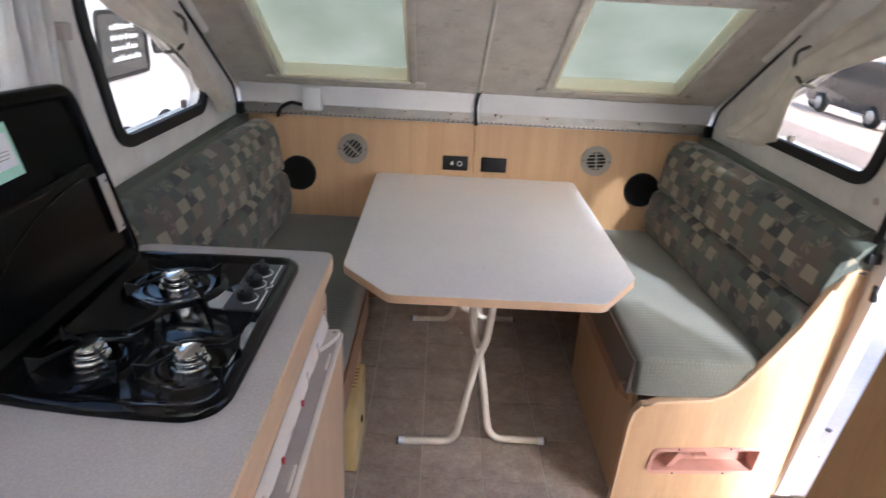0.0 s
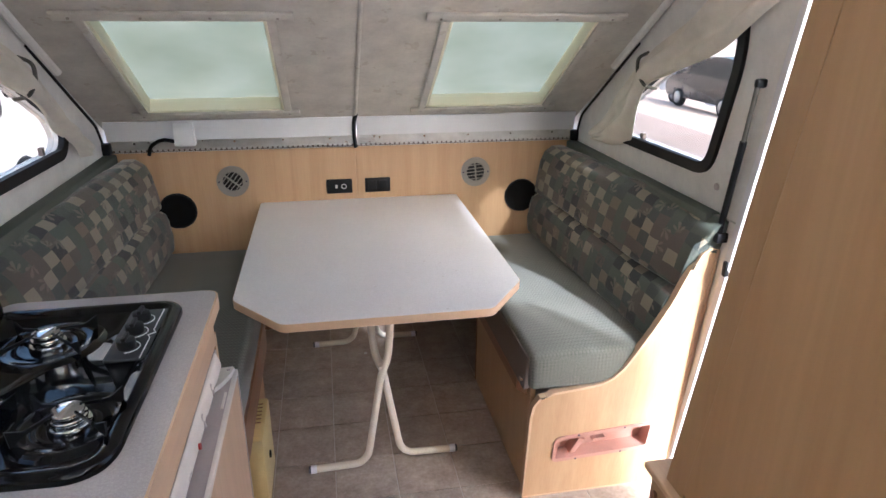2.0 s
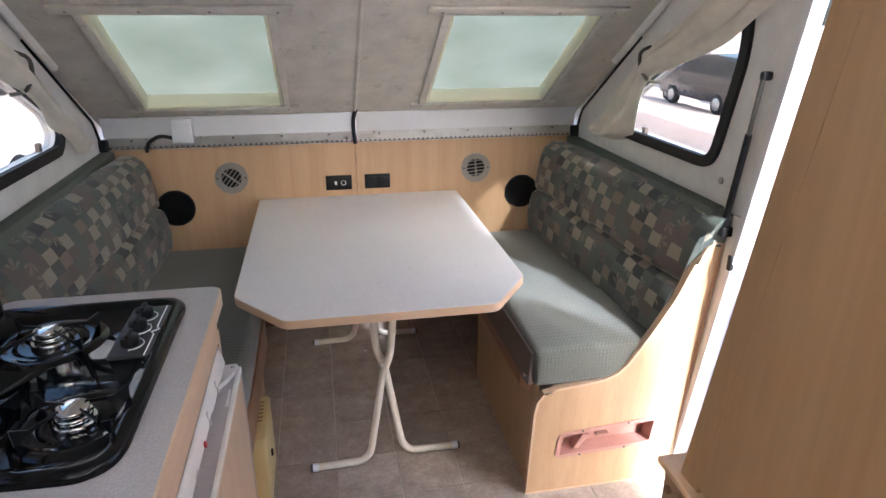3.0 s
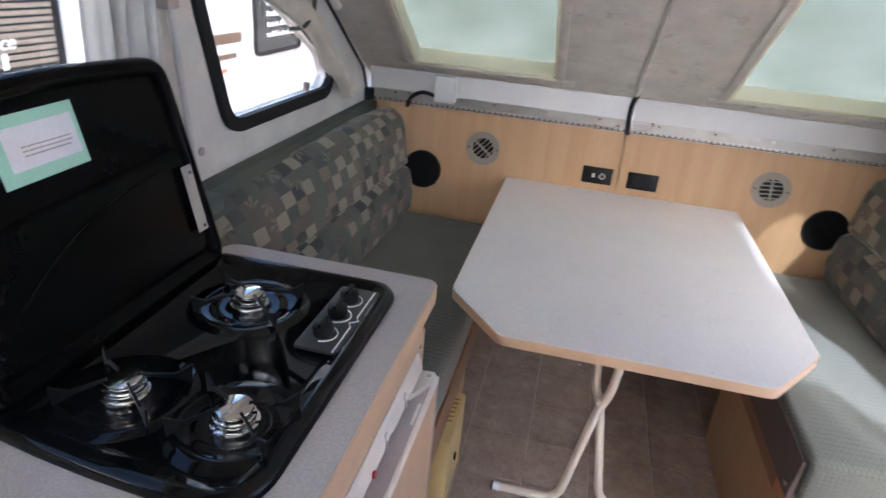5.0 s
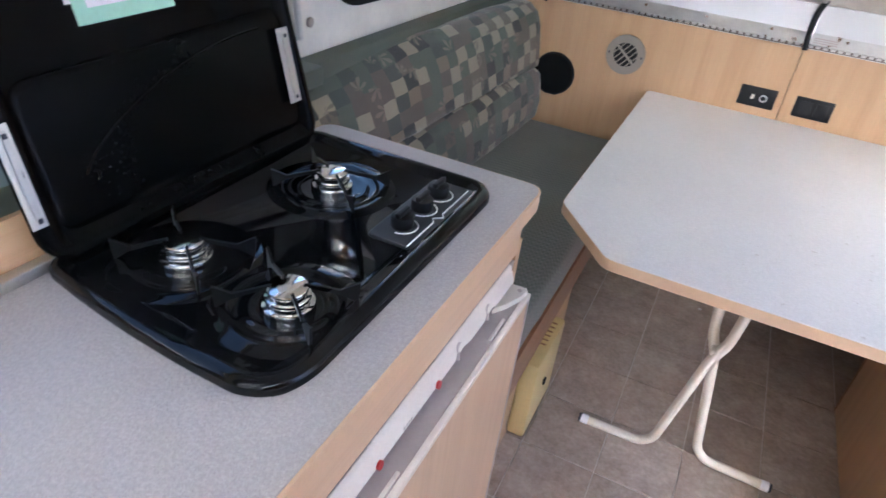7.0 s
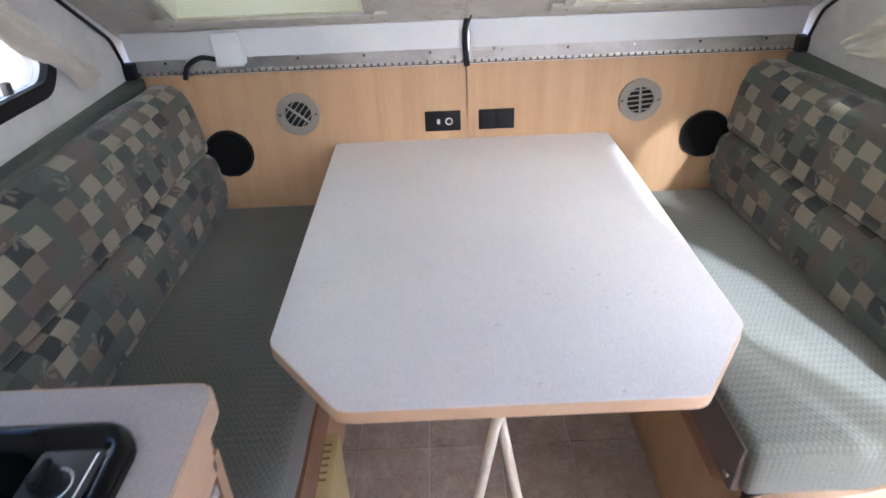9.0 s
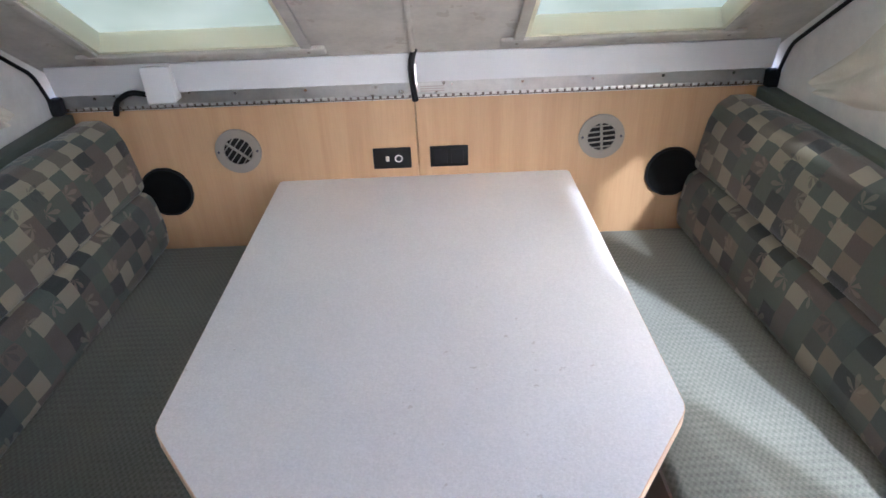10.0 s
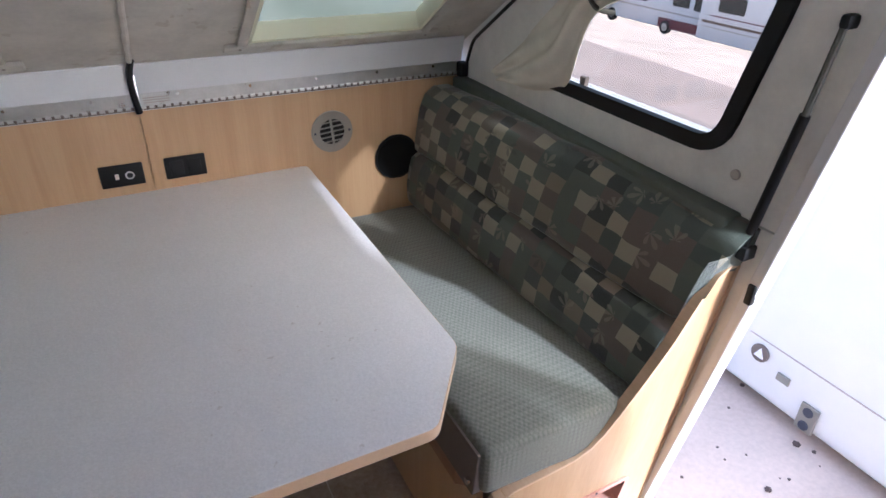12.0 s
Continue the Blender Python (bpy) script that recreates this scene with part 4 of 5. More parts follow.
# ---- cooker ----
def cooker():
    SX0, SX1, SY0, SY1, Z = -0.790, -0.425, -1.806, -1.262, 0.8845
    c = thing("gas_cooktop", "glossy black three-burner gas cooktop with its lid raised", "cooktop")
    # bowed near side
    prof = [(SX0, SY1 - 0.02), (SX0 + 0.02, SY1), (SX1 - 0.03, SY1), (SX1, SY1 - 0.03), (SX1, SY0 + 0.055), (SX1 - 0.012, SY0 + 0.018), (SX1 - 0.045, SY0 - 0.002)]
    prof += [(SX1 - 0.045 - (SX1 - SX0 - 0.06) * t, SY0 - 0.002 + 0.030 * t * t) for t in (0.25, 0.5, 0.75, 1.0)]
    prof += [(SX0, SY0 + 0.05)]
    rim = rounded(prof, 0.02, 3)
    # rolled rim falling to a sunken pan
    loops = [(0.0, Z), (0.0, Z + 0.009), (0.004, Z + 0.014), (0.012, Z + 0.016), (0.022, Z + 0.015), (0.034, Z + 0.008)]
    bm = bmesh.new()
    prev = None
    for d, z in loops:
        lp = [bm.verts.new((p[0], p[1], z)) for p in inset(rim, d)]
        if prev:
            for i in range(len(lp)):
                bm.faces.new((prev[i], prev[(i + 1) % len(lp)], lp[(i + 1) % len(lp)], lp[i]))
        prev = lp
    bm.faces.new(prev)
    smooth(part("pan", bm, M_ENAMEL, c), 50)
    Z2 = Z + 0.008
    smooth(part("control_plate", prism(rounded([(-0.520, -1.505), (-0.450, -1.505), (-0.450, -1.305), (-0.520, -1.305)], 0.008, 3), "z", Z2, Z2 + 0.006, bevel=0.002), M_PLATE, c, "dull dark grey control plate"))
    for y in (-1.352, -1.404, -1.462):
        kb = smooth(part("knob", prism(circle(-0.490, y, 0.0165, 20), "z", Z2 + 0.006, Z2 + 0.024, bevel=0.003), M_BLACK, c))
        part("grip", box((-0.494, y - 0.016, Z2 + 0.023), (-0.486, y + 0.016, Z2 + 0.031), 0.002), M_BLACK, kb)
        arc = [(-0.490 + 0.0225 * math.cos(a), y + 0.0225 * math.sin(a), Z2 + 0.0068) for a in np.linspace(-1.5, 1.5, 12)]
        smooth(part("dial_mark", tube(arc, 0.0010, 6), M_CHALK, c, "printed white dial arc"))
    smooth(part("dial_line", tube([(-0.458, -1.312, Z2 + 0.0066), (-0.458, -1.40, Z2 + 0.0066), (-0.452, -1.41, Z2 + 0.0066), (-0.464, -1.42, Z2 + 0.0066), (-0.458, -1.43, Z2 + 0.0066), (-0.458, -1.505, Z2 + 0.0066)], 0.0012, 6), M_CHALK, c, "printed white line"))
    part("badge", prism([(-0.452, -1.512), (-0.458, -1.522), (-0.446, -1.522)], "z", Z2 + 0.0002, Z2 + 0.0015), M_CHALK, c)
    for bx, by, r in ((-0.512, -1.680, 0.074), (-0.636, -1.418, 0.082), (-0.668, -1.675, 0.076)):
        # dished well with a rounded lip pressed into the pan around each burner
        def well(u, v, bx=bx, by=by, r=r):
            rr = 0.028 + (r - 0.014) * u
            edge = (rr - r + 0.004) / 0.014
            h = 0.0006 + 0.0030 * math.exp(-edge * edge * 1.6) + 0.0010 * math.exp(-((rr - 0.6 * r) / 0.006) ** 2)
            return Vector((bx + rr * math.cos(2 * math.pi * v), by + rr * math.sin(2 * math.pi * v), Z2 + (h if u < 1 else 0.0)))
        smooth(part("burner_well", sheet(well, 16, 44), M_ENAMEL, c), 80)
        bu = smooth(part("burner", prism(circle(bx, by, 0.031, 26), "z", Z2, Z2 + 0.008, bevel=0.002), M_CHROME, c, "polished steel burner"))
        smooth(part("burner_ring", prism(circle(bx, by, 0.0265, 26), "z", Z2 + 0.012, Z2 + 0.018, bevel=0.0015), M_CHROME, bu))
        part("burner_core", prism(circle(bx, by, 0.0205, 20), "z", Z2 + 0.008, Z2 + 0.023), M_IRON, bu)
        smooth(part("burner_cap", prism(circle(bx, by, 0.0235, 26), "z", Z2 + 0.022, Z2 + 0.028, bevel=0.002), M_CHROME, bu))
        g = None
        for k in range(4):
            a = radians(45 + 90 * k + (10 if k % 2 else -8))
            d = Vector((math.cos(a), math.sin(a), 0))
            p0 = Vector((bx, by, 0))
            side_ = Vector((-d.y, d.x, 0)) * 0.0016
            bm = bmesh.new()
            prof_ = [(r + 0.004, 0.001), (r + 0.006, 0.030), (r - 0.016, 0.020), (0.018, 0.030), (0.018, 0.026), (r - 0.014, 0.013)]
            a_ = [bm.verts.new(p0 + d * q + side_ + Vector((0, 0, Z2 + h))) for q, h in prof_]
            b_ = [bm.verts.new(p0 + d * q - side_ + Vector((0, 0, Z2 + h))) for q, h in prof_]
            bm.faces.new(a_), bm.faces.new(b_[::-1])
            for m_ in range(6):
                bm.faces.new((a_[m_], b_[m_], b_[(m_ + 1) % 6], a_[(m_ + 1) % 6]))
            part("grate_bar", bm, M_IRON, c)
    # raised lid, slightly leaning
    LZ0, LZ1, LY0, LY1 = Z + 0.012, 1.250, -1.778, -1.280
    lx = -0.768
    lean = 0.088
    lid_loop = rounded([(LY0, LZ0), (LY1, LZ0), (LY1 - 0.02, LZ1), (LY0 + 0.25, LZ1 + 0.010), (LY0 - 0.0, LZ1)], 0.04, 5)
    bm = bmesh.new()
    prev = None
    for d, x in ((0.0, -0.007), (0.0, 0.006), (0.004, 0.012), (0.012, 0.014), (0.020, 0.011), (0.028, 0.0)):
        lp = [bm.verts.new((lx + x - lean * (p[1] - LZ0) / 0.38, p[0], p[1])) for p in inset(lid_loop, d)]
        if prev:
            for i in range(len(lp)):
                bm.faces.new((prev[i], prev[(i + 1) % len(lp)], lp[(i + 1) % len(lp)], lp[i]))
        else:
            bm.faces.new(lp[::-1])
        prev = lp
    bm.faces.new(prev)
    lid = smooth(part("lid", bm, M_LID, c, "glossy black raised lid"), 50)

    def on_lid(y, z, off=0.002):
        return (lx - lean * (z - LZ0) / 0.38 + off, y, z)
    arc = [on_lid(-1.700 + 0.33 * t, 0.98 + 0.105 * math.sin(t * 1.57) ** 0.7, 0.0055) for t in np.linspace(0, 1, 20)]
    smooth(part("pressed_line", tube(arc, 0.0022, 6), M_ENAMEL, lid))

    def plate(name, y0, y1, z0, z1, off, m, parent, tilt=0.0, label=""):
        bm = bmesh.new()
        cy, cz = (y0 + y1) / 2, (z0 + z1) / 2
        fr_ = []
        for o in (off, off + 0.0012):
            row = []
            for y, z in ((y0, z0), (y1, z0), (y1, z1), (y0, z1)):
                yy, zz = cy + (y - cy) * math.cos(tilt) - (z - cz) * math.sin(tilt), cz + (y - cy) * math.sin(tilt) + (z - cz) * math.cos(tilt)
                row.append(bm.verts.new(on_lid(yy, zz, o)))
            fr_.append(row)
        bm.faces.new(fr_[0]), bm.faces.new(fr_[1][::-1])
        for i in range(4):
            bm.faces.new((fr_[0][i], fr_[0][(i + 1) % 4], fr_[1][(i + 1) % 4], fr_[1][i]))
        return part(name, bm, m, parent, label)
    stk = plate("sticker", -1.645, -1.505, 1.132, 1.215, 0.001, M_MINT, lid, 0.02, "mint green safety sticker with small unreadable print")
    plate("sticker_paper", -1.628, -1.514, 1.149, 1.201, 0.0026, M_PAPER, stk, 0.02)
    gap = random.Random(8)
    for k, (a, b) in enumerate(((-1.606, -1.526), (-1.605, -1.526), (-1.604, -1.529))):
        y = a
        while y < b:
            l = 0.006 + 0.008 * gap.random()
            z = 1.1785 - 0.0055 * k
            plate("print", y, min(y + l, b), z - 0.004, z - 0.0027, 0.0042, M_GREIGE, stk, 0.02)
            y += l + 0.002
    plate("sticker_tab", -1.652, -1.643, 1.154, 1.194, 0.0005, M_PAPER, stk)
    # lower half of the lid pressed forward
    bm = bmesh.new()
    prev = None
    face = rounded([(-1.752, 0.925), (-1.308, 0.925), (-1.312, 1.108), (-1.752, 1.092)], 0.03, 5)
    for d, o in ((0.0, -0.002), (0.0, 0.002), (0.003, 0.0045), (0.010, 0.005)):
        lp = [bm.verts.new(on_lid(p[0], p[1], o)) for p in inset(face, d)]
        if prev:
            for i in range(len(lp)):
                bm.faces.new((prev[i], prev[(i + 1) % len(lp)], lp[(i + 1) % len(lp)], lp[i]))
        prev = lp
    bm.faces.new(prev)
    smooth(part("pressed_panel", bm, M_LID, lid), 50)
    for y, z0, z1, wide in ((-1.327, 0.968, 1.080, 0.013), (-1.776, 0.950, 1.062, 0.009)):
        plate("hinge_plate", y - wide, y + wide, z0, z1, 0.014, M_ZINC, lid, 0.0, "zinc hinge plate")
        plate("hinge_tab", y - wide * 0.3, y + wide * 0.45, z0 + 0.006, z1 - 0.006, 0.017, M_ALU, lid)
        for z in (z0 + 0.010, z1 - 0.010):
            plate("rivet", y - 0.0025, y + 0.0025, z - 0.0025, z + 0.0025, 0.0195, M_INK, lid)


cooker()

# ---- wardrobe beside the door ----
wd = thing("wardrobe", "tall honey-coloured laminate cabinet beside the doorway", "cabinet")
part("base", box((0.352, -3.2, 0.0), (0.92, -1.83, 0.80), 0.002), M_WARD, wd)
part("base_top", box((0.345, -3.2, 0.80), (0.925, -1.815, 0.812), 0.003), M_WOODY, wd, "pale wooden top edge")
part("body", prism([(-3.2, 0.812), (-1.857, 0.812), (-1.988, 1.62), (-3.2, 1.62)], "x", 0.372, 0.92, bevel=0.002), M_WARD, wd)
part("door", prism([(-3.15, 0.825), (-1.904, 0.825), (-2.028, 1.60), (-3.15, 1.60)], "x", 0.356, 0.3715, bevel=0.002), M_WARD, wd)
part("corner_strip", prism([(-1.902, 0.812), (-1.857, 0.812), (-1.988, 1.62), (-2.029, 1.62)], "x", 0.358, 0.3715, bevel=0.002), M_WARD, wd, "laminate corner strip")


smooth(part("cap", tube([(0.352, -1.846, 0.772), (0.347, -1.846, 0.772)], 0.007, 14), M_BROWN, wd, "round brown screw cap"))
part("base_door", box((0.344, -3.15, 0.03), (0.3525, -1.872, 0.788), 0.002), M_WARD, wd)


# ---- curtains tied along the windows ----
def curtain(sx):
    c = thing("curtain", "cream curtain bunched along the sloping window edge and tied back", "curtain", "gable curtains")

    up = [(-0.25, 1.03), (-0.33, 1.10), (-0.44, 1.19), (-0.565, 1.30), (-0.72, 1.40), (-0.93, 1.52), (-1.17, 1.64)]
    low = [(-0.29, 1.004), (-0.42, 1.015), (-0.55, 1.07), (-0.640, 1.24), (-0.80, 1.30), (-1.0, 1.38), (-1.19, 1.50)]
    if sx < 0:
        low[1:3] = [(-0.36, 1.075), (-0.50, 1.15)]

    def along(line, u):
        k = u * (len(line) - 1)
        i = min(int(k), len(line) - 2)
        t = k - i
        p = [Vector(line[min(max(i + o, 0), len(line) - 1)]) for o in (-1, 0, 1, 2)]
        return 0.5 * (2 * p[1] + (p[2] - p[0]) * t + (2 * p[0] - 5 * p[1] + 4 * p[2] - p[3]) * t * t + (3 * p[1] - p[0] - 3 * p[2] + p[3]) * t ** 3)

    def shape(u, v):
        p = along(up, u).lerp(along(low, u), v)
        tied = math.exp(-((u - 0.5) / 0.10) ** 2)
        f = math.sin(v * 10 + u * 6) * 0.011 + math.sin(v * 19 - u * 9) * 0.005 + 0.006 * math.sin(u * 23 + v * 5)
        swell = 0.020 * math.sin(math.pi * v)
        return Vector((sx * (W - 0.024 - (swell + f) * (1 - 0.45 * tied) - 0.012 * tied), p.x, p.y))
    smooth(part("cloth", sheet(shape, 70, 22, 0.002), M_CURT, c), 80)
    pts = [(sx * (W - 0.006), -0.575, 1.345), (sx * (W - 0.045), -0.58, 1.33), (sx * (W - 0.052), -0.60, 1.285), (sx * (W - 0.042), -0.64, 1.245), (sx * (W - 0.006), -0.655, 1.24)]
    smooth(part("tie_strap", tube(bend(pts, 0.02), 0.0055, 8), M_STRAP, c, "dark grey tie strap"))


curtain(1), curtain(-1)
c = thing("curtain", "pale grey pleated curtain hanging at the window edge", "curtain")
smooth(part("cloth", sheet(lambda u, v: Vector((-W + 0.03 + 0.014 * math.sin(u * 24) + 0.004 * math.sin(u * 61 + v * 3), -1.225 - 0.15 * u, 1.01 + 0.55 * v)), 60, 8, 0.002), M_CURT2, c), 80)

# gas struts at the doorway
st = thing("gas_strut", "slim black gas strut beside the doorway", "strut")
smooth(part("rod", tube([(W - 0.02, -1.156, 1.308), (W - 0.02, -1.134, 1.12)], 0.006, 8), M_STRAP, st, "grey strut rod"))
smooth(part("cylinder", tube([(W - 0.02, -1.139, 1.165), (W - 0.02, -1.103, 0.91)], 0.009, 10), M_BLACK, st))
smooth(part("bracket", box((W - 0.028, -1.166, 1.298), (W, -1.148, 1.320), 0.006), M_BLACK, st))
smooth(part("bracket", box((W - 0.032, -1.118, 0.885), (W, -1.083, 0.912), 0.003), M_BLACK, st))
st = thing("gas_strut", "slim zinc strut beside the curtained window", "strut")
smooth(part("rod", tube([(-W + 0.02, -1.165, 1.335), (-W + 0.02, -1.125, 1.0)], 0.007, 8), M_ZINC, st))
smooth(part("bracket", box((-W, -1.178, 1.31), (-W + 0.03, -1.145, 1.345), 0.004), M_TAUPE, st))
for sx, y in ((1, -1.035), (-1, -1.07)):
    k = thing("wall_screw", "round screw cap on the gable wall", "screw")
    a, b = sorted((sx * (W - 0.006), sx * W))
    smooth(part("cap", prism(circle(y, 1.02, 0.010, 16), "x", a, b, bevel=0.002), M_TAUPE, k))
dl = thing("door_latch", "small black latch keeper on the door jamb", "latch")
smooth(part("keeper", box((W - 0.010, jamb_y(0.8) - 0.014, 0.795), (W + 0.004, jamb_y(0.8) + 0.002, 0.838), 0.003), M_BLACK, dl))


# ---- outside ----
def lot_z(x):
    """The lot is level beside the camper, then falls away in two slopes."""
    return GROUND - 0.14 * (min(max(x, 4.2), 13.0) - 4.2) - 0.25 * (min(max(x, 13.0), 32.0) - 13.0)


slope = [(x, lot_z(x)) for x in (-300, 4.2, 13.0, 32.0, 300)] + [(300, -12), (-300, -12)]
structure(part("ground", prism(slope, "y", -300, 300), M_GRAVEL), "sunlit pale gravel lot reaching the horizon", "ground")
structure(part("road", prism([(5.4, lot_z(5.4) + 0.005), (8.4, lot_z(8.4) + 0.005), (8.4, lot_z(8.4) - 0.1), (5.4, lot_z(5.4) - 0.1)], "y", -40, 60), M_ROAD), "dusty grey asphalt lane across the lot", "road")


def trailer(name, label, x0, x1, y0, y1, z0, z1, face, windows, wheels=(), stripes=(), base=GROUND):
    """A boxy trailer with rounded edges; face is the side (x) on which windows, stripes and wheels show."""
    t = thing(name, label, "trailer")
    smooth(part("body", box((x0, y0, z0), (x1, y1, z1), 0.06, 3), M_RVWHITE, t))
    xf = x0 if face < 0 else x1
    for (a, b, c0, d, m) in stripes:
        part("stripe", prism(rounded([(a, c0), (b, c0), (b, d), (a, d)], 0.03, 2), "x", *sorted((xf, xf + face * 0.006))), m, t, "painted side stripe")
    for (a, b, c0, d, kind) in windows:
        loop = rounded([(a, c0), (b, c0), (b, d), (a, d)], 0.05, 4)
        w = part("window", prism(loop, "x", *sorted((xf, xf + face * 0.010))), M_RVDARK, t, "dark tinted window")
        smooth(part("frame", ring(inset(loop, -0.03), inset(loop, 0.004), "x", *sorted((xf, xf + face * 0.022))), M_BLACK if kind != "white" else M_RVWHITE, w))
        if kind in ("blind", "price"):
            n = int((d - c0) / 0.035)
            for k in range(n):
                z = c0 + 0.03 + k * 0.035
                part("slat", box((min(xf, xf + face * 0.016), a + 0.02, z), (max(xf, xf + face * 0.016), b - 0.02, z + 0.022)), M_BLIND, w)
        if kind == "price":
            for k in range(4):
                y = 0.235 + 0.062 * k
                part("marking", box((xf + 0.017, y, 0.757), (xf + 0.019, y + 0.014 + 0.022 * (k % 2), 0.835)), M_CHALK, w)
        if kind in ("blind", "marked"):
            r = random.Random(int(abs(a) * 100))
            hgt = d - c0
            for k in range(4):
                z = c0 + hgt * (0.74 - 0.17 * k)
                y = a + (b - a) * 0.22
                stop = a + (b - a) * (0.70 + 0.12 * r.random())
                while y < stop:
                    l = (b - a) * (0.05 + 0.05 * r.random())
                    part("marking", box((min(xf + face * 0.017, xf + face * 0.019), y, z), (max(xf + face * 0.017, xf + face * 0.019), y + l * 0.58, z + hgt * (0.06 + 0.04 * r.random()))), M_CHALK, w)
                    y += l
    for y in wheels:
        wh = smooth(part("wheel", prism(circle(y, base + 0.34, 0.34, 28), "x", *sorted((xf - face * 0.2, xf + face * 0.03)), bevel=0.03), M_RUBBER, t))
        smooth(part("rim", prism(circle(y, base + 0.34, 0.19, 20), "x", *sorted((xf + face * 0.02, xf + face * 0.045)), bevel=0.01), M_ALU, wh))
    return t


trailer("travel_trailer", "large white travel trailer with price writing on its windows", -5.6, -3.0, -7.0, 7.5, GROUND + 0.55, 2.7, 1,
        [(-1.25, -0.16, 0.72, 1.65, "blind"), (0.06, 0.80, 0.735, 1.65, "price"), (2.98, 3.84, 0.58, 1.10, "marked"), (4.02, 4.6, 0.72, 1.2, "dark")],
        (3.2, 4.1), [(1.5, 2.75, 0.70, 0.78, M_BRONZE), (1.5, 2.65, 0.58, 0.62, M_BRONZE), (2.42, 2.50, 0.48, 0.51, M_ORANGE)])

def writing(text, parent, place, size, material):
    """A hand-lettered line, facing +x."""
    cu = bpy.data.curves.new("writing", "FONT")
    cu.body, cu.size, cu.extrude, cu.shear = text, size, 0.002, 0.25
    cu.offset = 0.001
    cu.materials.append(material)
    ob = new("writing", cu)
    ob.parent = parent
    ob.location, ob.rotation_euler = place, (math.pi / 2, 0, math.pi / 2)
    return ob


writing("Fireplace", bpy.data.objects["travel_trailer"], (-2.978, 0.13, 0.855), 0.105, M_CHALK)

# white trailer parked outside the doorway, with its service sockets
nb = trailer("camping_trailer", "white camping trailer parked beside the doorway", 2.22, 4.0, -2.6, -0.06, GROUND + 0.05, 2.0, -1, [])
part("seam", box((2.216, -2.5, -0.206), (2.2195, -0.40, -0.201)), M_TAUPE, nb, "thin body seam")
pt = part("service_port", prism(circle(-0.475, -0.27, 0.042, 24), "x", 2.205, 2.22, bevel=0.004), M_FACING, nb, "round grey power inlet")
part("port_cap", prism([(-0.50, -0.285), (-0.455, -0.285), (-0.478, -0.24)], "x", 2.198, 2.206), M_PAPER, pt)
part("cable_plate", box((2.206, -0.635, -0.335), (2.22, -0.575, -0.30), 0.003), M_VENT, nb, "small grey cable plate")
sp = part("socket_plate", box((2.206, -0.79, -0.48), (2.22, -0.71, -0.35), 0.004), M_VENT, nb, "grey outdoor socket plate")
for z in (-0.45, -0.38):
    smooth(part("socket", prism(circle(-0.75, z, 0.022, 16), "x", 2.200, 2.206, bevel=0.002), M_INK, sp))

def parked(name, label, x, y0, length, height, windows, wheels, stripes, belly=0.42):
    """A trailer across the lot, its windows and stripes given from its own near end and from the ground."""
    z = lot_z(x)
    return trailer(name, label, x, x + 2.5, y0, y0 + length, z + belly, z + height, -1,
                   [(y0 + a, y0 + b, z + c, z + d, k) for a, b, c, d, k in windows], [y0 + w for w in wheels],
                   [(y0 + a, y0 + b, z + c, z + d, m) for a, b, c, d, m in stripes], z)


parked("motorhome", "white motorhome with maroon lower panels across the lot", 26.0, 19.3, 9.0, 3.3,
       [(1.33, 2.16, 1.43, 1.95, "dark"), (2.54, 3.57, 1.47, 2.0, "dark"), (5.4, 6.8, 1.4, 2.0, "dark")], (3.87, 8.0),
       [(0.2, 4.4, 0.32, 0.78, M_MAROON), (0.2, 8.8, 1.05, 1.12, M_TAUPE)], 0.28)
parked("fifth_wheel", "white fifth-wheel trailer with bronze stripes across the lot", 23.6, 8.0, 11.0, 3.3,
       [(2.6, 4.0, 1.5, 2.1, "dark"), (5.6, 6.8, 1.5, 2.1, "dark"), (8.7, 10.0, 1.48, 2.05, "dark")], (1.4, 2.3),
       [(0.3, 10.8, 0.92, 1.02, M_BRONZE), (0.3, 10.8, 0.74, 0.78, M_TAUPE), (7.2, 10.4, 1.22, 1.27, M_MAROON)], 0.2)
parked("cargo_trailer", "small white cargo trailer beside the motorhome", 15.5, 23.0, 2.6, 1.9, [(0.5, 1.2, 1.0, 1.5, "dark")], (1.3,), [])
parked("travel_trailer", "white travel trailer behind the parked car", 25.0, 27.5, 9.0, 3.2,
       [(1.0, 2.2, 1.5, 2.2, "dark"), (4.0, 5.2, 1.5, 2.2, "dark")], (4.0, 5.0), [(0.2, 8.8, 0.95, 1.12, M_BRONZE)])


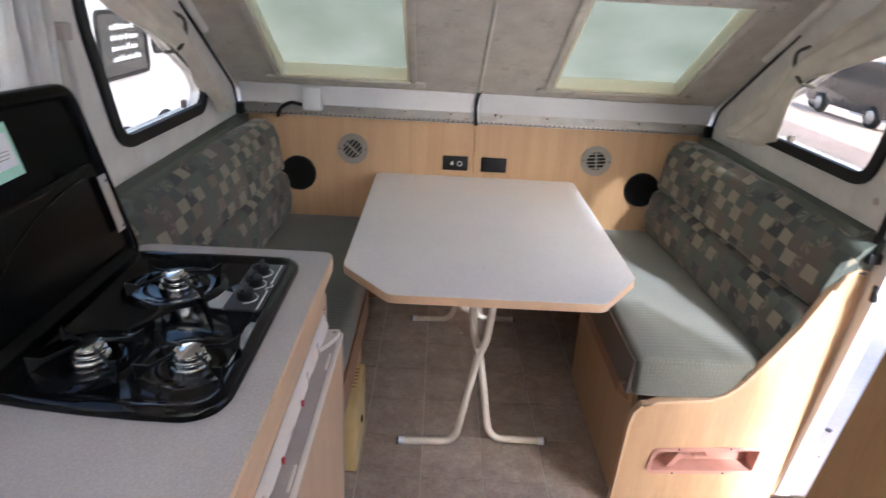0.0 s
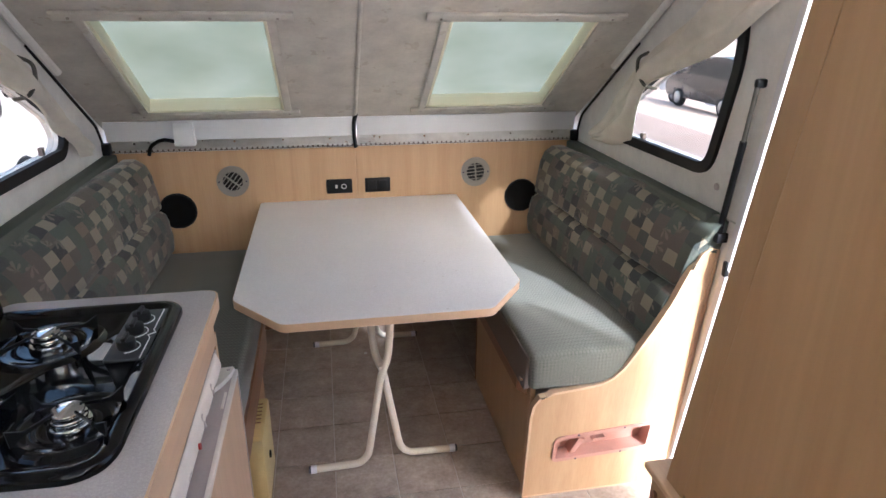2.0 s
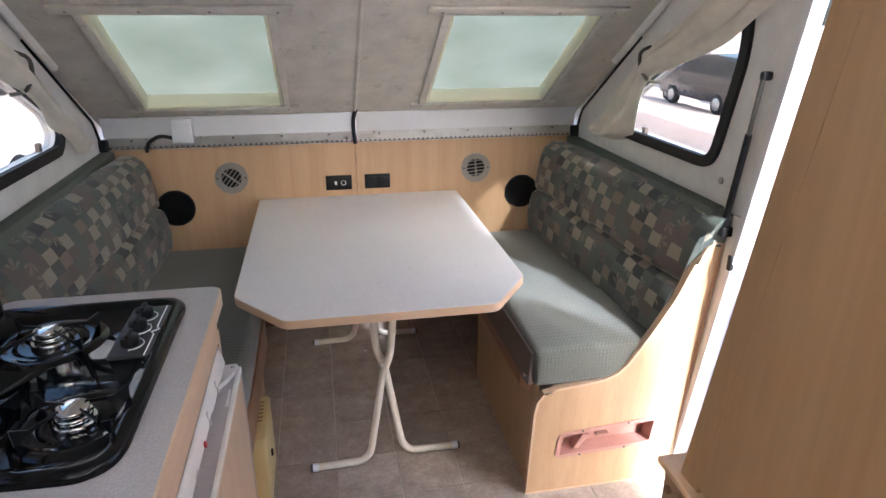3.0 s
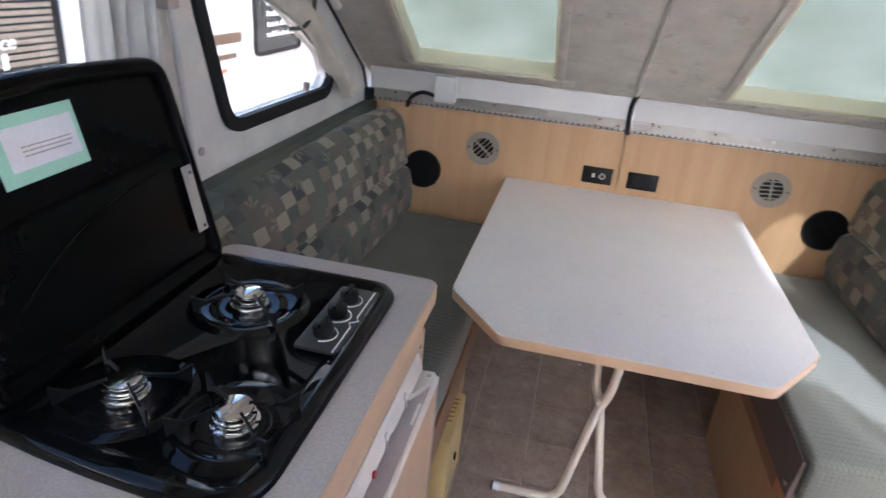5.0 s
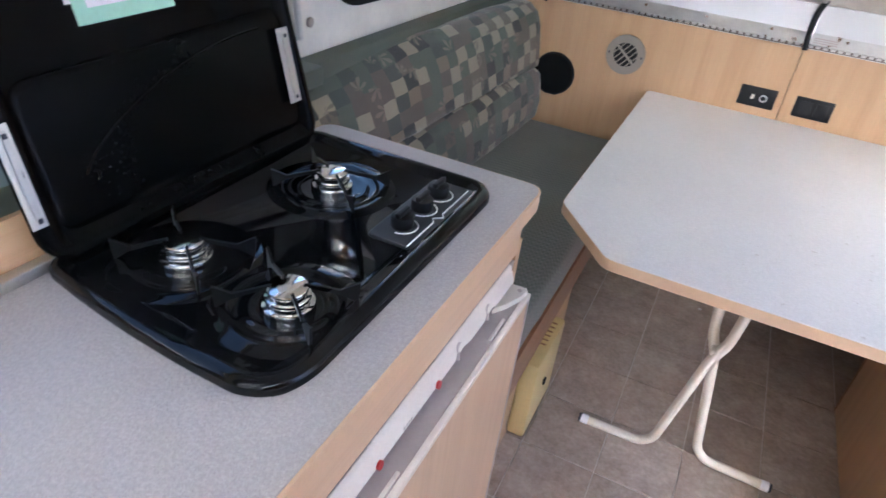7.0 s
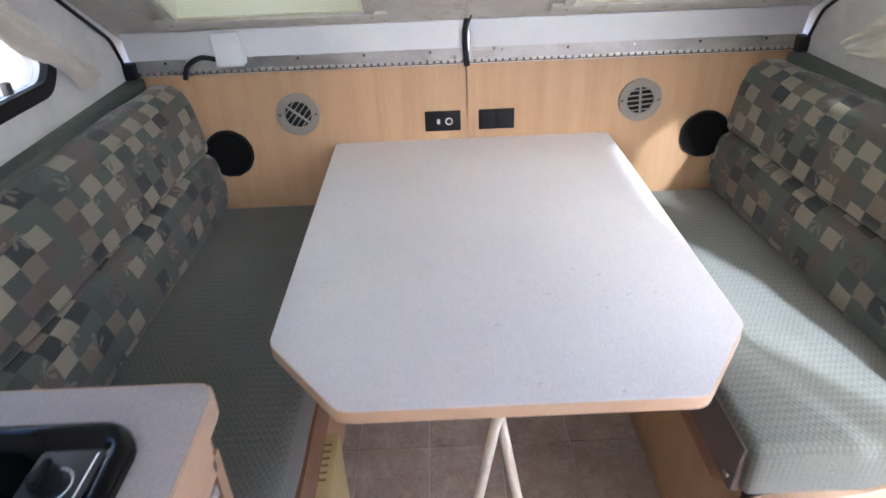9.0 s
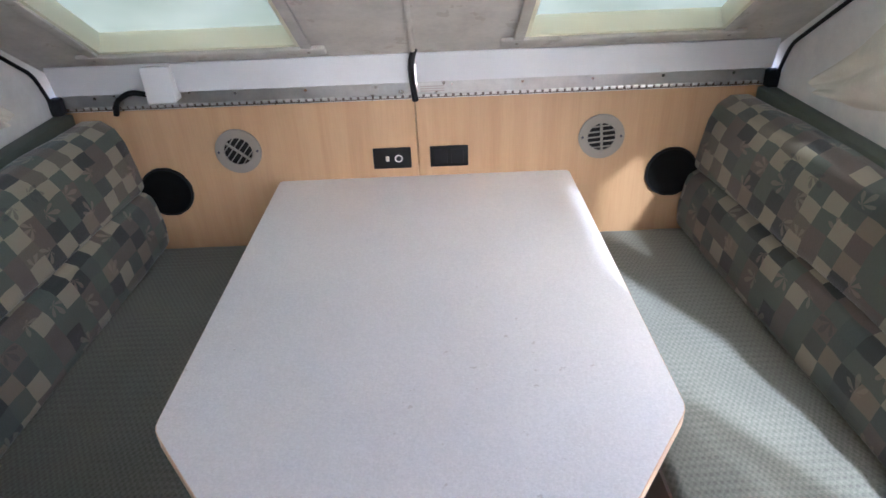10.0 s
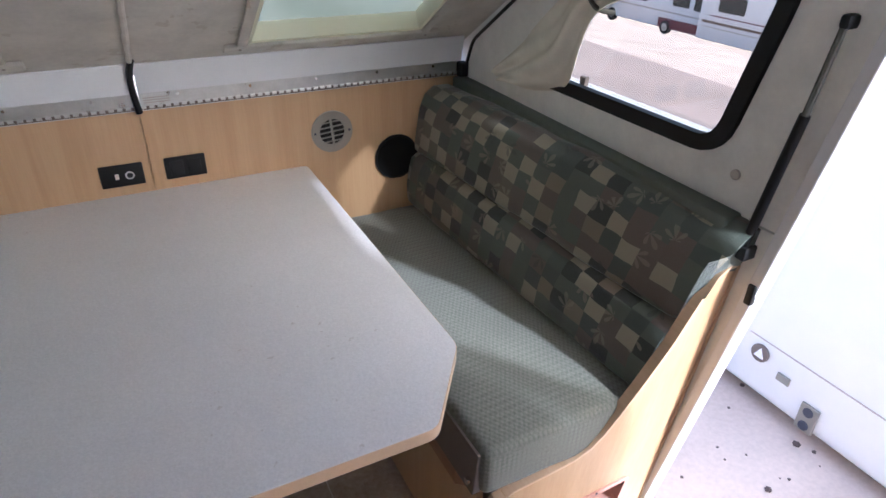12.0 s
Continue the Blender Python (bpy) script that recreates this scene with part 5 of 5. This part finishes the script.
def car(at, turn):
    c = thing("car", "dark sport utility car parked across the lot", "car", "", at)
    c.rotation_euler = (0, 0, turn)
    prof = rounded([(-2.3, 0.34), (2.25, 0.34), (2.3, 0.85), (2.1, 1.02), (1.2, 1.14), (0.55, 1.74), (-0.9, 1.82), (-2.15, 1.76), (-2.32, 1.05)], 0.16, 4)
    smooth(part("body", prism(prof, "y", -0.85, 0.85, bevel=0.05), M_CAR, c))
    for sy in (-1, 1):
        part("window", prism([(-2.0, 1.16), (0.98, 1.16), (0.46, 1.64), (-2.0, 1.66)], "y", *sorted((sy * 0.85, sy * 0.86))), M_RVDARK, c, "dark side glass")
        for x in (-1.35, 1.35):
            wh = smooth(part("wheel", prism(circle(x, 0.32, 0.32, 24), "y", *sorted((sy * 0.70, sy * 0.88)), bevel=0.03), M_RUBBER, c))
            smooth(part("rim", prism(circle(x, 0.32, 0.2, 18), "y", *sorted((sy * 0.87, sy * 0.90)), bevel=0.01), M_ALU, wh))


car((13.15, 17.1, lot_z(12.4)), radians(90))

# pebbles scattered by the doorway
rnd = random.Random(4)
bm = bmesh.new()
for _ in range(90):
    x, y, s = 1.1 + rnd.random() * 1.2, -1.6 + rnd.random() * 1.8, 0.004 + rnd.random() ** 4 * 0.022
    r = bmesh.ops.create_icosphere(bm, subdivisions=1, radius=s)
    for v in r["verts"]:
        v.co = Vector((v.co.x * (0.7 + 0.6 * rnd.random()) + x, v.co.y + y, v.co.z * 0.5 + GROUND + s * 0.3))
tagged(part("pebbles", bm, M_STONE), "dark pebbles scattered over pale gravel", "pebbles", kind="stuff")

# ---- floor tiles ----
PX, PY = 0.2015, 0.2055
floor_ob = bpy.data.objects["floor"]


def tile_mesh(y0, y1):
    ob = part("tile", box((-PX / 2 + 0.0016, y0 + 0.0016, -0.004), (PX / 2 - 0.0016, y1 - 0.0016, 0.0), 0.001, 1), M_TILE, floor_ob)
    me = ob.data
    bpy.data.objects.remove(ob)
    return me


whole = tile_mesh(-PY / 2, PY / 2)
for i in range(-5, 5):
    for j in range(-2, 18):
        x, y = 0.052 + PX / 2 + i * PX, -0.513 + PY * 2.5 - j * PY
        if abs(x) > W - 0.05 or y > RECESS - 0.1 or y < FRONT + 0.05:
            continue
        o = new("tile", whole)
        o.parent, o.location = floor_ob, (x, y, 0.0)
